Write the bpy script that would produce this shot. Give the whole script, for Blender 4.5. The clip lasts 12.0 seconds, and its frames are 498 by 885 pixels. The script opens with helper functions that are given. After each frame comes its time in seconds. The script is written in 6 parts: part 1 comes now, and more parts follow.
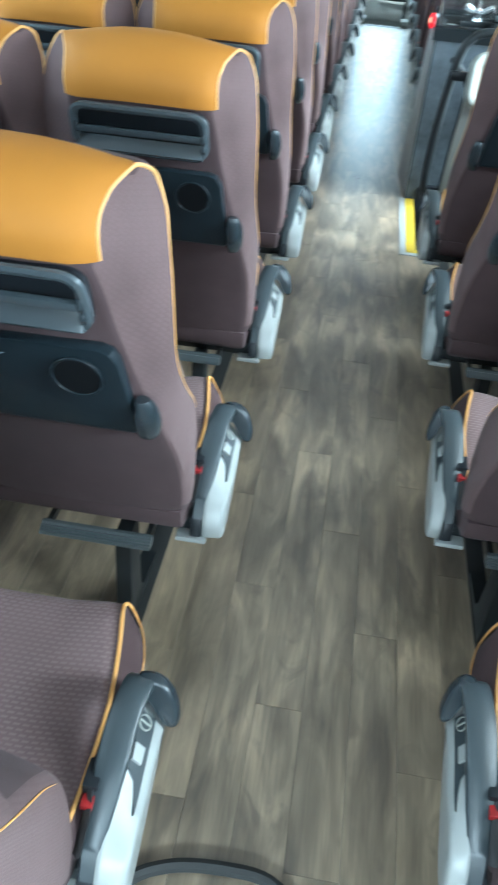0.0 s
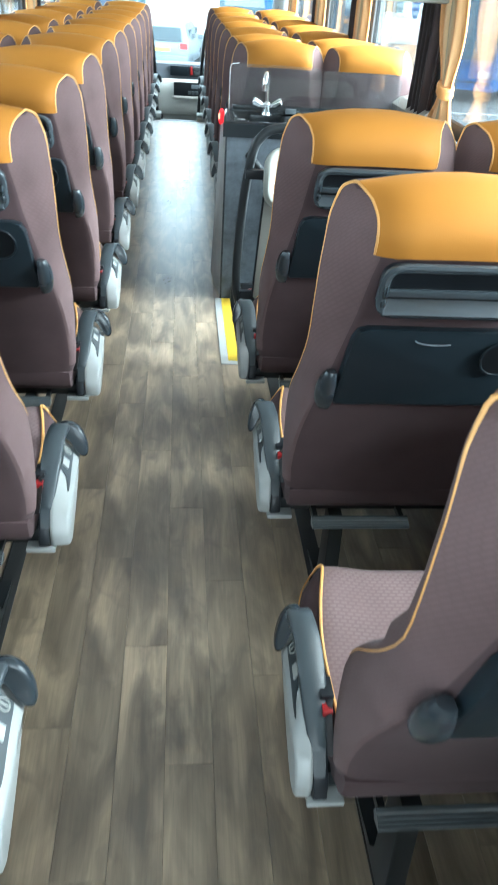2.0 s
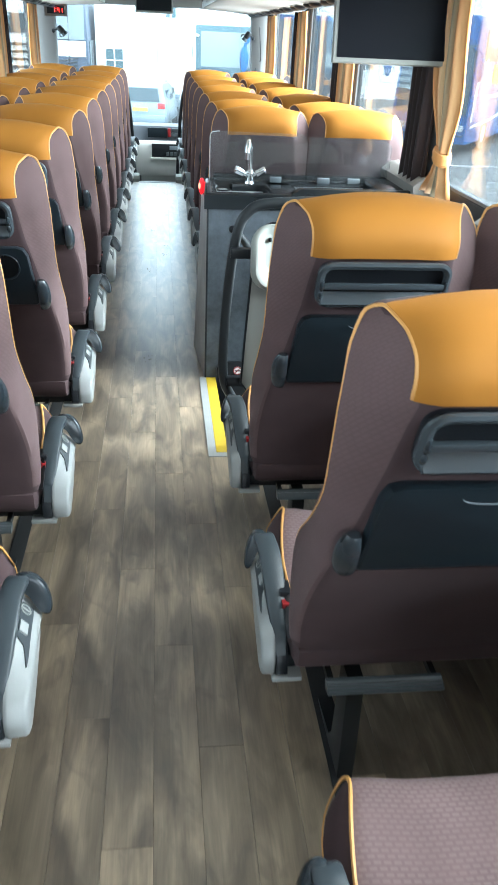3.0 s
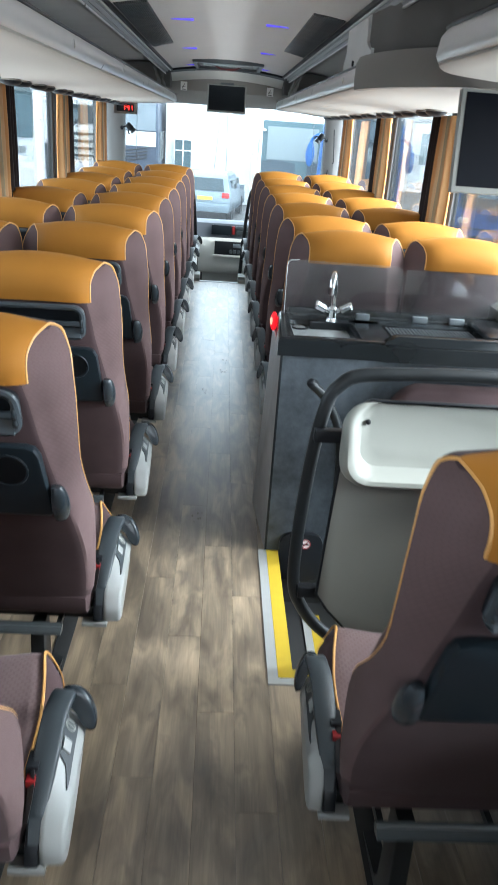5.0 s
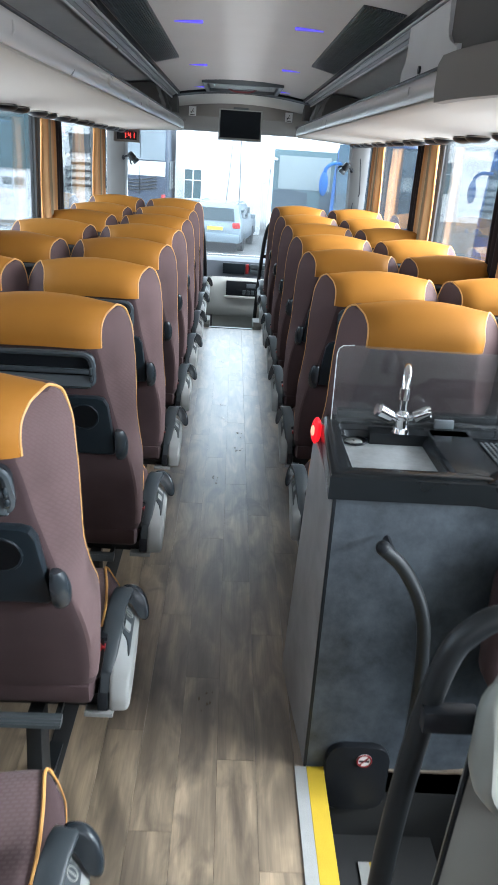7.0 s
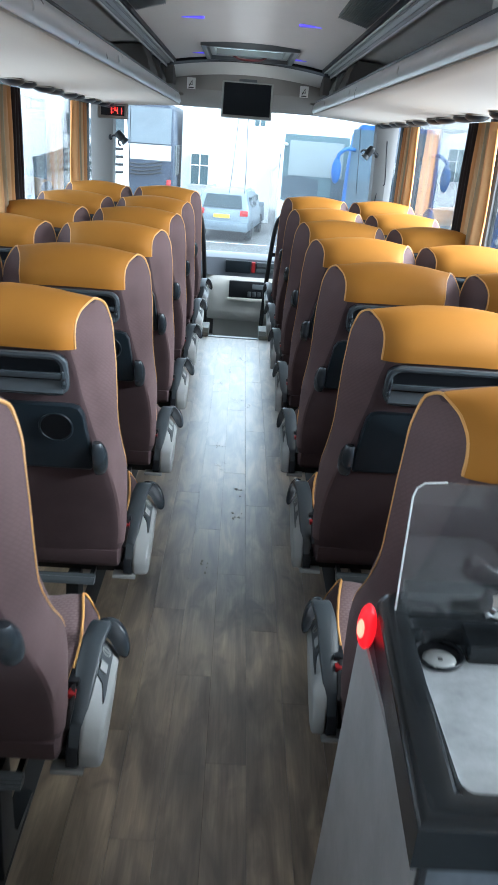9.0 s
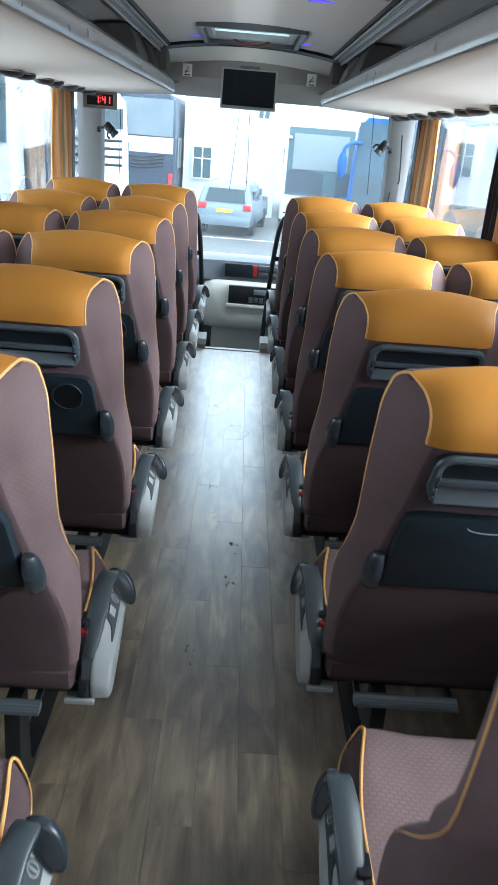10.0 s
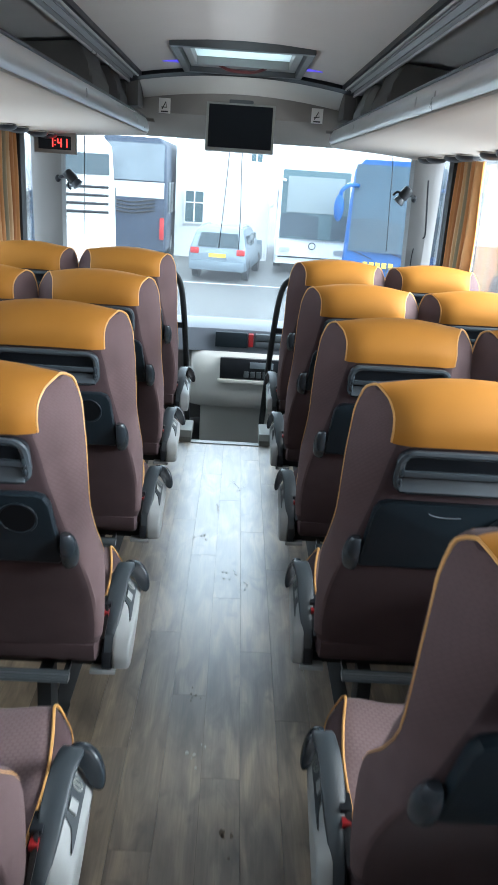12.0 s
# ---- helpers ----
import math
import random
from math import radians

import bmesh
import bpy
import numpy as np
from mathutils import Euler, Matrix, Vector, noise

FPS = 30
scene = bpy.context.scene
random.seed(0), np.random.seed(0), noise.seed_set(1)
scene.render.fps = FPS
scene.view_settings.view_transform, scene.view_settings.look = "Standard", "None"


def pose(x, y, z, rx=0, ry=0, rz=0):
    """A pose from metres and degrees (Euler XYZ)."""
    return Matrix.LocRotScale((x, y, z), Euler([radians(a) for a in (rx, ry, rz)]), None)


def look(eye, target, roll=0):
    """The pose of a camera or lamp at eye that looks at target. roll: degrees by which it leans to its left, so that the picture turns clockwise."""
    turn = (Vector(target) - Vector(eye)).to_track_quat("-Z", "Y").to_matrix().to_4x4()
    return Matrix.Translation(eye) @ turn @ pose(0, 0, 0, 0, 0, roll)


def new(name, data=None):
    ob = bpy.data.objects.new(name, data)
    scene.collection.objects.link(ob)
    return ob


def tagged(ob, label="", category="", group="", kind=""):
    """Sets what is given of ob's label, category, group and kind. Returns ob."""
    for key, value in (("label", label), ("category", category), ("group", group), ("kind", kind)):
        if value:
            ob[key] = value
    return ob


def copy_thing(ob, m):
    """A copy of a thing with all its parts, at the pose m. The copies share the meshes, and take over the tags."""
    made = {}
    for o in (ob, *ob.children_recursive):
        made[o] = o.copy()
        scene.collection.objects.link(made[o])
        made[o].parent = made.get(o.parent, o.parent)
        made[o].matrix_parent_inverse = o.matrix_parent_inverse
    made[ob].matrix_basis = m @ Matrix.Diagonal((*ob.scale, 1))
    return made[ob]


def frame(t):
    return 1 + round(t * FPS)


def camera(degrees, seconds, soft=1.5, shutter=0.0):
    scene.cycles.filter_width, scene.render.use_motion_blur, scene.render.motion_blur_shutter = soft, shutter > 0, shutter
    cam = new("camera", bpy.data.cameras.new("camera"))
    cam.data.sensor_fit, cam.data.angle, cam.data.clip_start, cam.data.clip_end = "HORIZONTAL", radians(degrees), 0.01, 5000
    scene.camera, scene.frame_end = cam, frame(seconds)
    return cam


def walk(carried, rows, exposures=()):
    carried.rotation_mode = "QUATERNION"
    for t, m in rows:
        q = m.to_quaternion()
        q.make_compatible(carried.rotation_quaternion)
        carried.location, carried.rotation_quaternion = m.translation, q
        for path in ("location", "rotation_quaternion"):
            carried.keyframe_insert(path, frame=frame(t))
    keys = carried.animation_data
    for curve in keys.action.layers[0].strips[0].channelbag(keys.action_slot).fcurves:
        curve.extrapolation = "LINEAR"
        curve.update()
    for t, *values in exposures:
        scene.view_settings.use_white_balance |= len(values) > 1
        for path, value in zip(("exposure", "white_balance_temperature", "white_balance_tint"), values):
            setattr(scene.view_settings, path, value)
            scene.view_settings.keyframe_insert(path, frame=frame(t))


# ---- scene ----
# ---------------------------------------------------------------- camera and walk
cam = camera(36.2, 12.0, shutter=0.35)
PATH = [
    (0, (-0.059, 0.417, 1.49), (-0.224, 1.986, 0.26), 4.9),
    (0.5, (-0.038, 0.463, 1.497), (0.031, 2.08, 0.322), 4.8),
    (1, (-0.014, 0.627, 1.428), (0.065, 2.275, 0.299), 4.0),
    (1.5, (0.03, 0.762, 1.435), (0.129, 2.429, 0.335), 4.0),
    (2, (0.027, 0.944, 1.45), (0.214, 2.638, 0.404), 3.8),
    (2.5, (0.018, 1.112, 1.472), (0.258, 2.841, 0.496), 2.7),
    (3, (0.036, 1.323, 1.464), (0.26, 3.074, 0.525), 2.7),
    (5, (0.003, 2.114, 1.539), (0.106, 3.958, 0.773), 4.1),
    (5.5, (0.031, 2.386, 1.569), (0.1, 4.254, 0.857), 4.6),
    (6, (0.0, 2.618, 1.541), (0.057, 4.493, 0.846), 4.5),
    (6.5, (-0.04, 2.853, 1.553), (0.031, 4.726, 0.855), 4.0),
    (7, (-0.03, 3.112, 1.533), (0.045, 4.981, 0.827), 3.8),
    (9, (0.003, 4.137, 1.498), (0.065, 5.995, 0.76), 4.4),
    (9.5, (0.038, 4.423, 1.509), (0.093, 6.278, 0.762), 4.3),
    (10, (0.024, 4.695, 1.502), (0.081, 6.547, 0.748), 4.7),
    (10.5, (0.007, 4.968, 1.515), (0.107, 6.826, 0.78), 4.3),
    (11, (0.028, 5.318, 1.53), (0.108, 7.19, 0.83), 4.1),
    (11.5, (0.034, 5.575, 1.525), (0.096, 7.456, 0.848), 4.1),
    (12, (0.025, 5.872, 1.526), (0.083, 7.758, 0.864), 3.8),
]
walk(cam, [(t, look(eye, target, roll)) for t, eye, target, roll in PATH], [(0.0, 3.86, 5150, -6), (1.0, 4.0, 5300, -5), (2.5, 3.86, 5550, -1), (3.2, 3.66, 5650, 2), (5.0, 3.29, 5800, 6), (7.0, 3.22, 5800, 9), (9.5, 3.25, 5550, 6), (11.0, 3.36, 5550, 5), (12.0, 3.22, 5700, 7)])

# ---------------------------------------------------------------- world and sun
world = bpy.data.worlds.new("overcast_sky")
scene.world = world
world.use_nodes = True
wn = world.node_tree.nodes
sky = wn.new("ShaderNodeTexSky")
sky.sky_type = "NISHITA"
sky.sun_disc = False
sky.sun_elevation, sky.sun_rotation = radians(45), radians(98)
sky.air_density, sky.dust_density, sky.ozone_density = 1.0, 4.0, 1.0
haze = wn.new("ShaderNodeMix")
haze.data_type = "RGBA"
haze.inputs[0].default_value = 0.8
haze.inputs[7].default_value = (9.6, 9.6, 9.6, 1)
world.node_tree.links.new(sky.outputs[0], haze.inputs[6])
world.node_tree.links.new(haze.outputs[2], wn["Background"].inputs[0])
wn["Background"].inputs[1].default_value = 0.15
sun_data = bpy.data.lights.new("sun", "SUN")
sun_data.energy, sun_data.angle, sun_data.color = 0.8, radians(35), (1.0, 0.96, 0.9)
sun = new("sun", sun_data)
sun.matrix_world = look((7, 4.0, 7), (0, 5, 0))


# added lamps in place of sky light: long soft panels outside, above window tops
def fill_panel(name, m, width, height, watts, spread=180, color=(1.0, 0.985, 0.96)):
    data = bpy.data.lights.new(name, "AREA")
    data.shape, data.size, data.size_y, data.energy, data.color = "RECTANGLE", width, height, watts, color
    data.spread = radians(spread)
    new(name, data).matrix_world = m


fill_panel("sky_fill_left", look((-2.2, 4.6, 2.5), (0, 4.6, 1.3)), 12.5, 1.15, 6, 90)
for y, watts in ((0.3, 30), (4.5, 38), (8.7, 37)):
    fill_panel("sky_fill_right", look((6.0, y - 0.3, 3.2), (0, y + 0.2, 1.0)), 4.2, 1.2, watts, 90)
# added lamps: light thrown up from the pale wet yard, entering under window tops
fill_panel("yard_fill_left", look((-2.5, 4.6, 0.0), (0, 4.6, 1.75)), 12.5, 0.8, 60)
fill_panel("yard_fill_right", look((2.5, 4.6, 0.0), (0, 4.6, 1.75)), 12.5, 0.8, 64)
fill_panel("sky_fill_rear", look((0, -1.9, 1.75), (0, 2.0, 0.9)), 1.7, 0.7, 12)
fill_panel("sky_fill_front", look((0, 12.7, 2.75), (0, 10.0, 1.4)), 2.3, 1.2, 4, 180, (0.94, 0.98, 1.0))


# ---------------------------------------------------------------- materials
def rgba(c):
    return (c[0], c[1], c[2], 1.0)


def mat(name, color, rough=0.5, metal=0.0, vary=0.12, scale=8.0, bump=0.0, bump_scale=200.0, coat=0.0, sheen=0.0, spec=0.5, per_object=0.0, crisp=0.0, detail=5.0):
    """A plain surface with soft blotches, fine grain and a small relief."""
    m = bpy.data.materials.new(name)
    m.use_nodes = True
    nt = m.node_tree
    b = nt.nodes["Principled BSDF"]
    tc = nt.nodes.new("ShaderNodeTexCoord")
    n1 = nt.nodes.new("ShaderNodeTexNoise")
    n1.inputs["Scale"].default_value, n1.inputs["Detail"].default_value = scale, detail
    n1.inputs["Roughness"].default_value = 0.5 if detail < 8 else 0.68
    n2 = nt.nodes.new("ShaderNodeTexNoise")
    n2.inputs["Scale"].default_value, n2.inputs["Detail"].default_value = bump_scale, 2
    for n in (n1, n2):
        nt.links.new(tc.outputs["Object"], n.inputs["Vector"])
    ramp = nt.nodes.new("ShaderNodeMix")
    ramp.data_type = "RGBA"
    cloud = n1.outputs["Fac"]
    if crisp:
        cr = nt.nodes.new("ShaderNodeMapRange")
        cr.inputs[1].default_value, cr.inputs[2].default_value = 0.5 - crisp, 0.5 + crisp
        nt.links.new(cloud, cr.inputs[0])
        cloud = cr.outputs[0]
    nt.links.new(cloud, ramp.inputs[0])
    ramp.inputs[6].default_value = rgba([c * (1 - vary) for c in color])
    ramp.inputs[7].default_value = rgba([min(1, c * (1 + vary)) for c in color])
    out = ramp.outputs[2]
    if per_object:
        oi = nt.nodes.new("ShaderNodeObjectInfo")
        mr = nt.nodes.new("ShaderNodeMapRange")
        mr.inputs[3].default_value, mr.inputs[4].default_value = 1 - per_object, 1 + per_object
        nt.links.new(oi.outputs["Random"], mr.inputs[0])
        hs = nt.nodes.new("ShaderNodeHueSaturation")
        nt.links.new(mr.outputs[0], hs.inputs["Value"])
        nt.links.new(out, hs.inputs["Color"])
        out = hs.outputs[0]
    nt.links.new(out, b.inputs["Base Color"])
    rr = nt.nodes.new("ShaderNodeMapRange")
    rr.inputs[3].default_value, rr.inputs[4].default_value = max(0.02, rough - 0.07), min(1, rough + 0.07)
    nt.links.new(n1.outputs["Fac"], rr.inputs[0])
    nt.links.new(rr.outputs[0], b.inputs["Roughness"])
    b.inputs["Metallic"].default_value = metal
    b.inputs["Specular IOR Level"].default_value = spec
    b.inputs["Coat Weight"].default_value = coat
    b.inputs["Sheen Weight"].default_value = sheen
    b.inputs["Sheen Roughness"].default_value = 0.4
    if bump:
        bp = nt.nodes.new("ShaderNodeBump")
        bp.inputs["Strength"].default_value, bp.inputs["Distance"].default_value = bump, 0.002
        nt.links.new(n2.outputs["Fac"], bp.inputs["Height"])
        nt.links.new(bp.outputs[0], b.inputs["Normal"])
    return m


def fabric(name, color, dot, turn=(0, 0, 0), pattern=True, strength=0.5, row=0.0062, wide=1.6, gap=0.3):
    """Woven seat cloth with staggered rows of short light dashes."""
    m = mat(name, color, 0.88, 0, 0.18, 14, 0.35, 900, sheen=0.04, spec=0.12)
    if not pattern:
        return m
    nt = m.node_tree
    b = nt.nodes["Principled BSDF"]
    tc = nt.nodes.new("ShaderNodeTexCoord")
    mp = nt.nodes.new("ShaderNodeMapping")
    mp.inputs["Rotation"].default_value = [radians(a) for a in turn]
    br = nt.nodes.new("ShaderNodeTexBrick")
    br.offset = 0.5
    br.inputs["Scale"].default_value = 1.0
    br.inputs["Brick Width"].default_value, br.inputs["Row Height"].default_value = row * wide, row
    br.inputs["Mortar Size"].default_value, br.inputs["Mortar Smooth"].default_value = row * gap, 0.6
    nt.links.new(tc.outputs["Object"], mp.inputs["Vector"])
    nt.links.new(mp.outputs[0], br.inputs["Vector"])
    big = nt.nodes.new("ShaderNodeTexNoise")
    big.inputs["Scale"].default_value = 9
    nt.links.new(tc.outputs["Object"], big.inputs["Vector"])
    fac = nt.nodes.new("ShaderNodeMath")
    fac.operation = "MULTIPLY"
    inv = nt.nodes.new("ShaderNodeMapRange")
    inv.inputs[3].default_value, inv.inputs[4].default_value = strength, 0.0
    nt.links.new(br.outputs["Fac"], inv.inputs[0])
    nt.links.new(inv.outputs[0], fac.inputs[0])
    nt.links.new(big.outputs["Fac"], fac.inputs[1])
    mix = nt.nodes.new("ShaderNodeMix")
    mix.data_type = "RGBA"
    mix.inputs[7].default_value = rgba(dot)
    old = b.inputs["Base Color"].links[0].from_socket
    nt.links.new(fac.outputs[0], mix.inputs[0])
    nt.links.new(old, mix.inputs[6])
    nt.links.new(mix.outputs[2], b.inputs["Base Color"])
    return m


def wood_floor(name):
    """Grey-brown oak planks: grain along y, knots, a tone of its own for each plank, a satin lacquer."""
    m = bpy.data.materials.new(name)
    m.use_nodes = True
    nt = m.node_tree
    b = nt.nodes["Principled BSDF"]
    geo = nt.nodes.new("ShaderNodeNewGeometry")
    oi = nt.nodes.new("ShaderNodeObjectInfo")
    comb = nt.nodes.new("ShaderNodeCombineXYZ")
    mul = nt.nodes.new("ShaderNodeMath")
    mul.operation, mul.inputs[1].default_value = "MULTIPLY", 40.0
    nt.links.new(oi.outputs["Random"], mul.inputs[0])
    nt.links.new(mul.outputs[0], comb.inputs[1])
    add = nt.nodes.new("ShaderNodeVectorMath")
    nt.links.new(geo.outputs["Position"], add.inputs[0])
    nt.links.new(comb.outputs[0], add.inputs[1])

    def grain(sx, sy, detail, distort):
        mp = nt.nodes.new("ShaderNodeMapping")
        mp.inputs["Scale"].default_value = (sx, sy, 1)
        n = nt.nodes.new("ShaderNodeTexNoise")
        n.inputs["Scale"].default_value, n.inputs["Detail"].default_value = 1.0, detail
        n.inputs["Distortion"].default_value = distort
        nt.links.new(add.outputs[0], mp.inputs["Vector"])
        nt.links.new(mp.outputs[0], n.inputs["Vector"])
        return n

    broad, fine, knots = grain(15, 3.4, 9, 0.8), grain(150, 6, 4, 0.5), grain(11, 6, 5, 1.2)
    ramp = nt.nodes.new("ShaderNodeValToRGB")
    el = ramp.color_ramp.elements
    el[0].position, el[0].color = 0.32, (0.086, 0.067, 0.046, 1)
    el[1].position, el[1].color = 0.7, (0.375, 0.297, 0.2, 1)
    e = el.new(0.5)
    e.color = (0.2, 0.159, 0.108, 1)
    nt.links.new(broad.outputs["Fac"], ramp.inputs[0])
    mix = nt.nodes.new("ShaderNodeMix")
    mix.data_type, mix.blend_type = "RGBA", "OVERLAY"
    mix.inputs[0].default_value = 0.42
    nt.links.new(ramp.outputs[0], mix.inputs[6])
    nt.links.new(fine.outputs["Fac"], mix.inputs[7])
    spot = nt.nodes.new("ShaderNodeMapRange")
    spot.inputs[1].default_value, spot.inputs[2].default_value = 0.57, 0.74
    spot.inputs[3].default_value, spot.inputs[4].default_value = 0.0, 0.75
    nt.links.new(knots.outputs["Fac"], spot.inputs[0])
    knot = nt.nodes.new("ShaderNodeMix")
    knot.data_type = "RGBA"
    knot.inputs[7].default_value = (0.075, 0.06, 0.045, 1)
    nt.links.new(spot.outputs[0], knot.inputs[0])
    nt.links.new(mix.outputs[2], knot.inputs[6])
    hs = nt.nodes.new("ShaderNodeHueSaturation")
    mr = nt.nodes.new("ShaderNodeMapRange")
    mr.inputs[3].default_value, mr.inputs[4].default_value = 0.9, 1.1
    nt.links.new(oi.outputs["Random"], mr.inputs[0])
    nt.links.new(mr.outputs[0], hs.inputs["Value"])
    hs.inputs["Saturation"].default_value = 1.0
    nt.links.new(knot.outputs[2], hs.inputs["Color"])
    nt.links.new(hs.outputs[0], b.inputs["Base Color"])
    b.inputs["Roughness"].default_value = 0.5
    b.inputs["Specular IOR Level"].default_value = 0.4
    b.inputs["Coat Weight"].default_value, b.inputs["Coat Roughness"].default_value = 1.0, 0.34
    b.inputs["Coat IOR"].default_value = 2.1
    bp = nt.nodes.new("ShaderNodeBump")
    bp.inputs["Strength"].default_value, bp.inputs["Distance"].default_value = 0.06, 0.001
    nt.links.new(fine.outputs["Fac"], bp.inputs["Height"])
    nt.links.new(bp.outputs[0], b.inputs["Normal"])
    return m


def glass(name, tint=(0.93, 0.97, 0.96), gloss=1.0, dirt=0.0):
    """A thin pane: clear straight through, with a Fresnel reflection."""
    m = bpy.data.materials.new(name)
    m.use_nodes = True
    nt = m.node_tree
    nt.nodes.remove(nt.nodes["Principled BSDF"])
    out = nt.nodes["Material Output"]
    tr = nt.nodes.new("ShaderNodeBsdfTransparent")
    tr.inputs[0].default_value = rgba(tint)
    gl = nt.nodes.new("ShaderNodeBsdfGlossy")
    gl.inputs["Roughness"].default_value = 0.02
    fr = nt.nodes.new("ShaderNodeFresnel")
    fr.inputs["IOR"].default_value = 1.45
    mul = nt.nodes.new("ShaderNodeMath")
    mul.operation, mul.inputs[1].default_value = "MULTIPLY", gloss
    nt.links.new(fr.outputs[0], mul.inputs[0])
    mx = nt.nodes.new("ShaderNodeMixShader")
    nt.links.new(mul.outputs[0], mx.inputs[0])
    nt.links.new(tr.outputs[0], mx.inputs[1])
    nt.links.new(gl.outputs[0], mx.inputs[2])
    last = mx.outputs[0]
    # speckled film: dirt specks, and a veil in place of windscreen glare
    if dirt:
        tc = nt.nodes.new("ShaderNodeTexCoord")
        n = nt.nodes.new("ShaderNodeTexNoise")
        n.inputs["Scale"].default_value, n.inputs["Detail"].default_value = 45.0, 4
        nt.links.new(tc.outputs["Object"], n.inputs["Vector"])
        r = nt.nodes.new("ShaderNodeMapRange")
        r.inputs[1].default_value, r.inputs[2].default_value, r.inputs[3].default_value, r.inputs[4].default_value = 0.35, 0.75, dirt * 0.5, dirt
        nt.links.new(n.outputs["Fac"], r.inputs[0])
        df = nt.nodes.new("ShaderNodeBsdfTranslucent")
        df.inputs[0].default_value = (0.8, 0.85, 0.88, 1)
        m2 = nt.nodes.new("ShaderNodeMixShader")
        nt.links.new(r.outputs[0], m2.inputs[0])
        nt.links.new(last, m2.inputs[1])
        nt.links.new(df.outputs[0], m2.inputs[2])
        last = m2.outputs[0]
    nt.links.new(last, out.inputs[0])
    return m


def glow(name, color, power):
    m = bpy.data.materials.new(name)
    m.use_nodes = True
    b = m.node_tree.nodes["Principled BSDF"]
    b.inputs["Base Color"].default_value = rgba(color)
    b.inputs["Emission Color"].default_value = rgba(color)
    b.inputs["Emission Strength"].default_value = power
    return m


def milky(name):
    """A milky pane that lets daylight through."""
    m = bpy.data.materials.new(name)
    m.use_nodes = True
    nt = m.node_tree
    nt.nodes.remove(nt.nodes["Principled BSDF"])
    tl = nt.nodes.new("ShaderNodeBsdfTranslucent")
    tl.inputs[0].default_value = (0.16, 0.18, 0.18, 1)
    df = nt.nodes.new("ShaderNodeBsdfDiffuse")
    df.inputs[0].default_value = (0.7, 0.75, 0.75, 1)
    mx = nt.nodes.new("ShaderNodeAddShader")
    nt.links.new(tl.outputs[0], mx.inputs[0])
    nt.links.new(df.outputs[0], mx.inputs[1])
    nt.links.new(mx.outputs[0], nt.nodes["Material Output"].inputs[0])
    return m


def striped(name):
    """Curtain cloth with soft vertical stripes of tan, rust, cream and olive."""
    m = mat(name, (0.5, 0.3, 0.16), 0.9, 0, 0.1, 20, 0.3, 700, sheen=0.2, spec=0.15)
    nt = m.node_tree
    b = nt.nodes["Principled BSDF"]
    uv = nt.nodes.new("ShaderNodeUVMap")
    sep = nt.nodes.new("ShaderNodeSeparateXYZ")
    nt.links.new(uv.outputs[0], sep.inputs[0])
    r = nt.nodes.new("ShaderNodeValToRGB")
    el = r.color_ramp.elements
    el[0].color, el[1].color = (0.6, 0.28, 0.09, 1), (0.55, 0.23, 0.07, 1)
    for p, c in ((0.12, (0.66, 0.4, 0.19)), (0.22, (0.52, 0.19, 0.06)), (0.3, (0.7, 0.42, 0.2)), (0.42, (0.3, 0.28, 0.2)), (0.5, (0.64, 0.38, 0.16)), (0.62, (0.7, 0.5, 0.29)), (0.72, (0.46, 0.17, 0.06)), (0.85, (0.64, 0.36, 0.16))):
        e = el.new(p)
        e.color = rgba(c)
    nt.links.new(sep.outputs[0], r.inputs[0])
    nt.links.new(r.outputs[0], b.inputs["Base Color"])
    return m


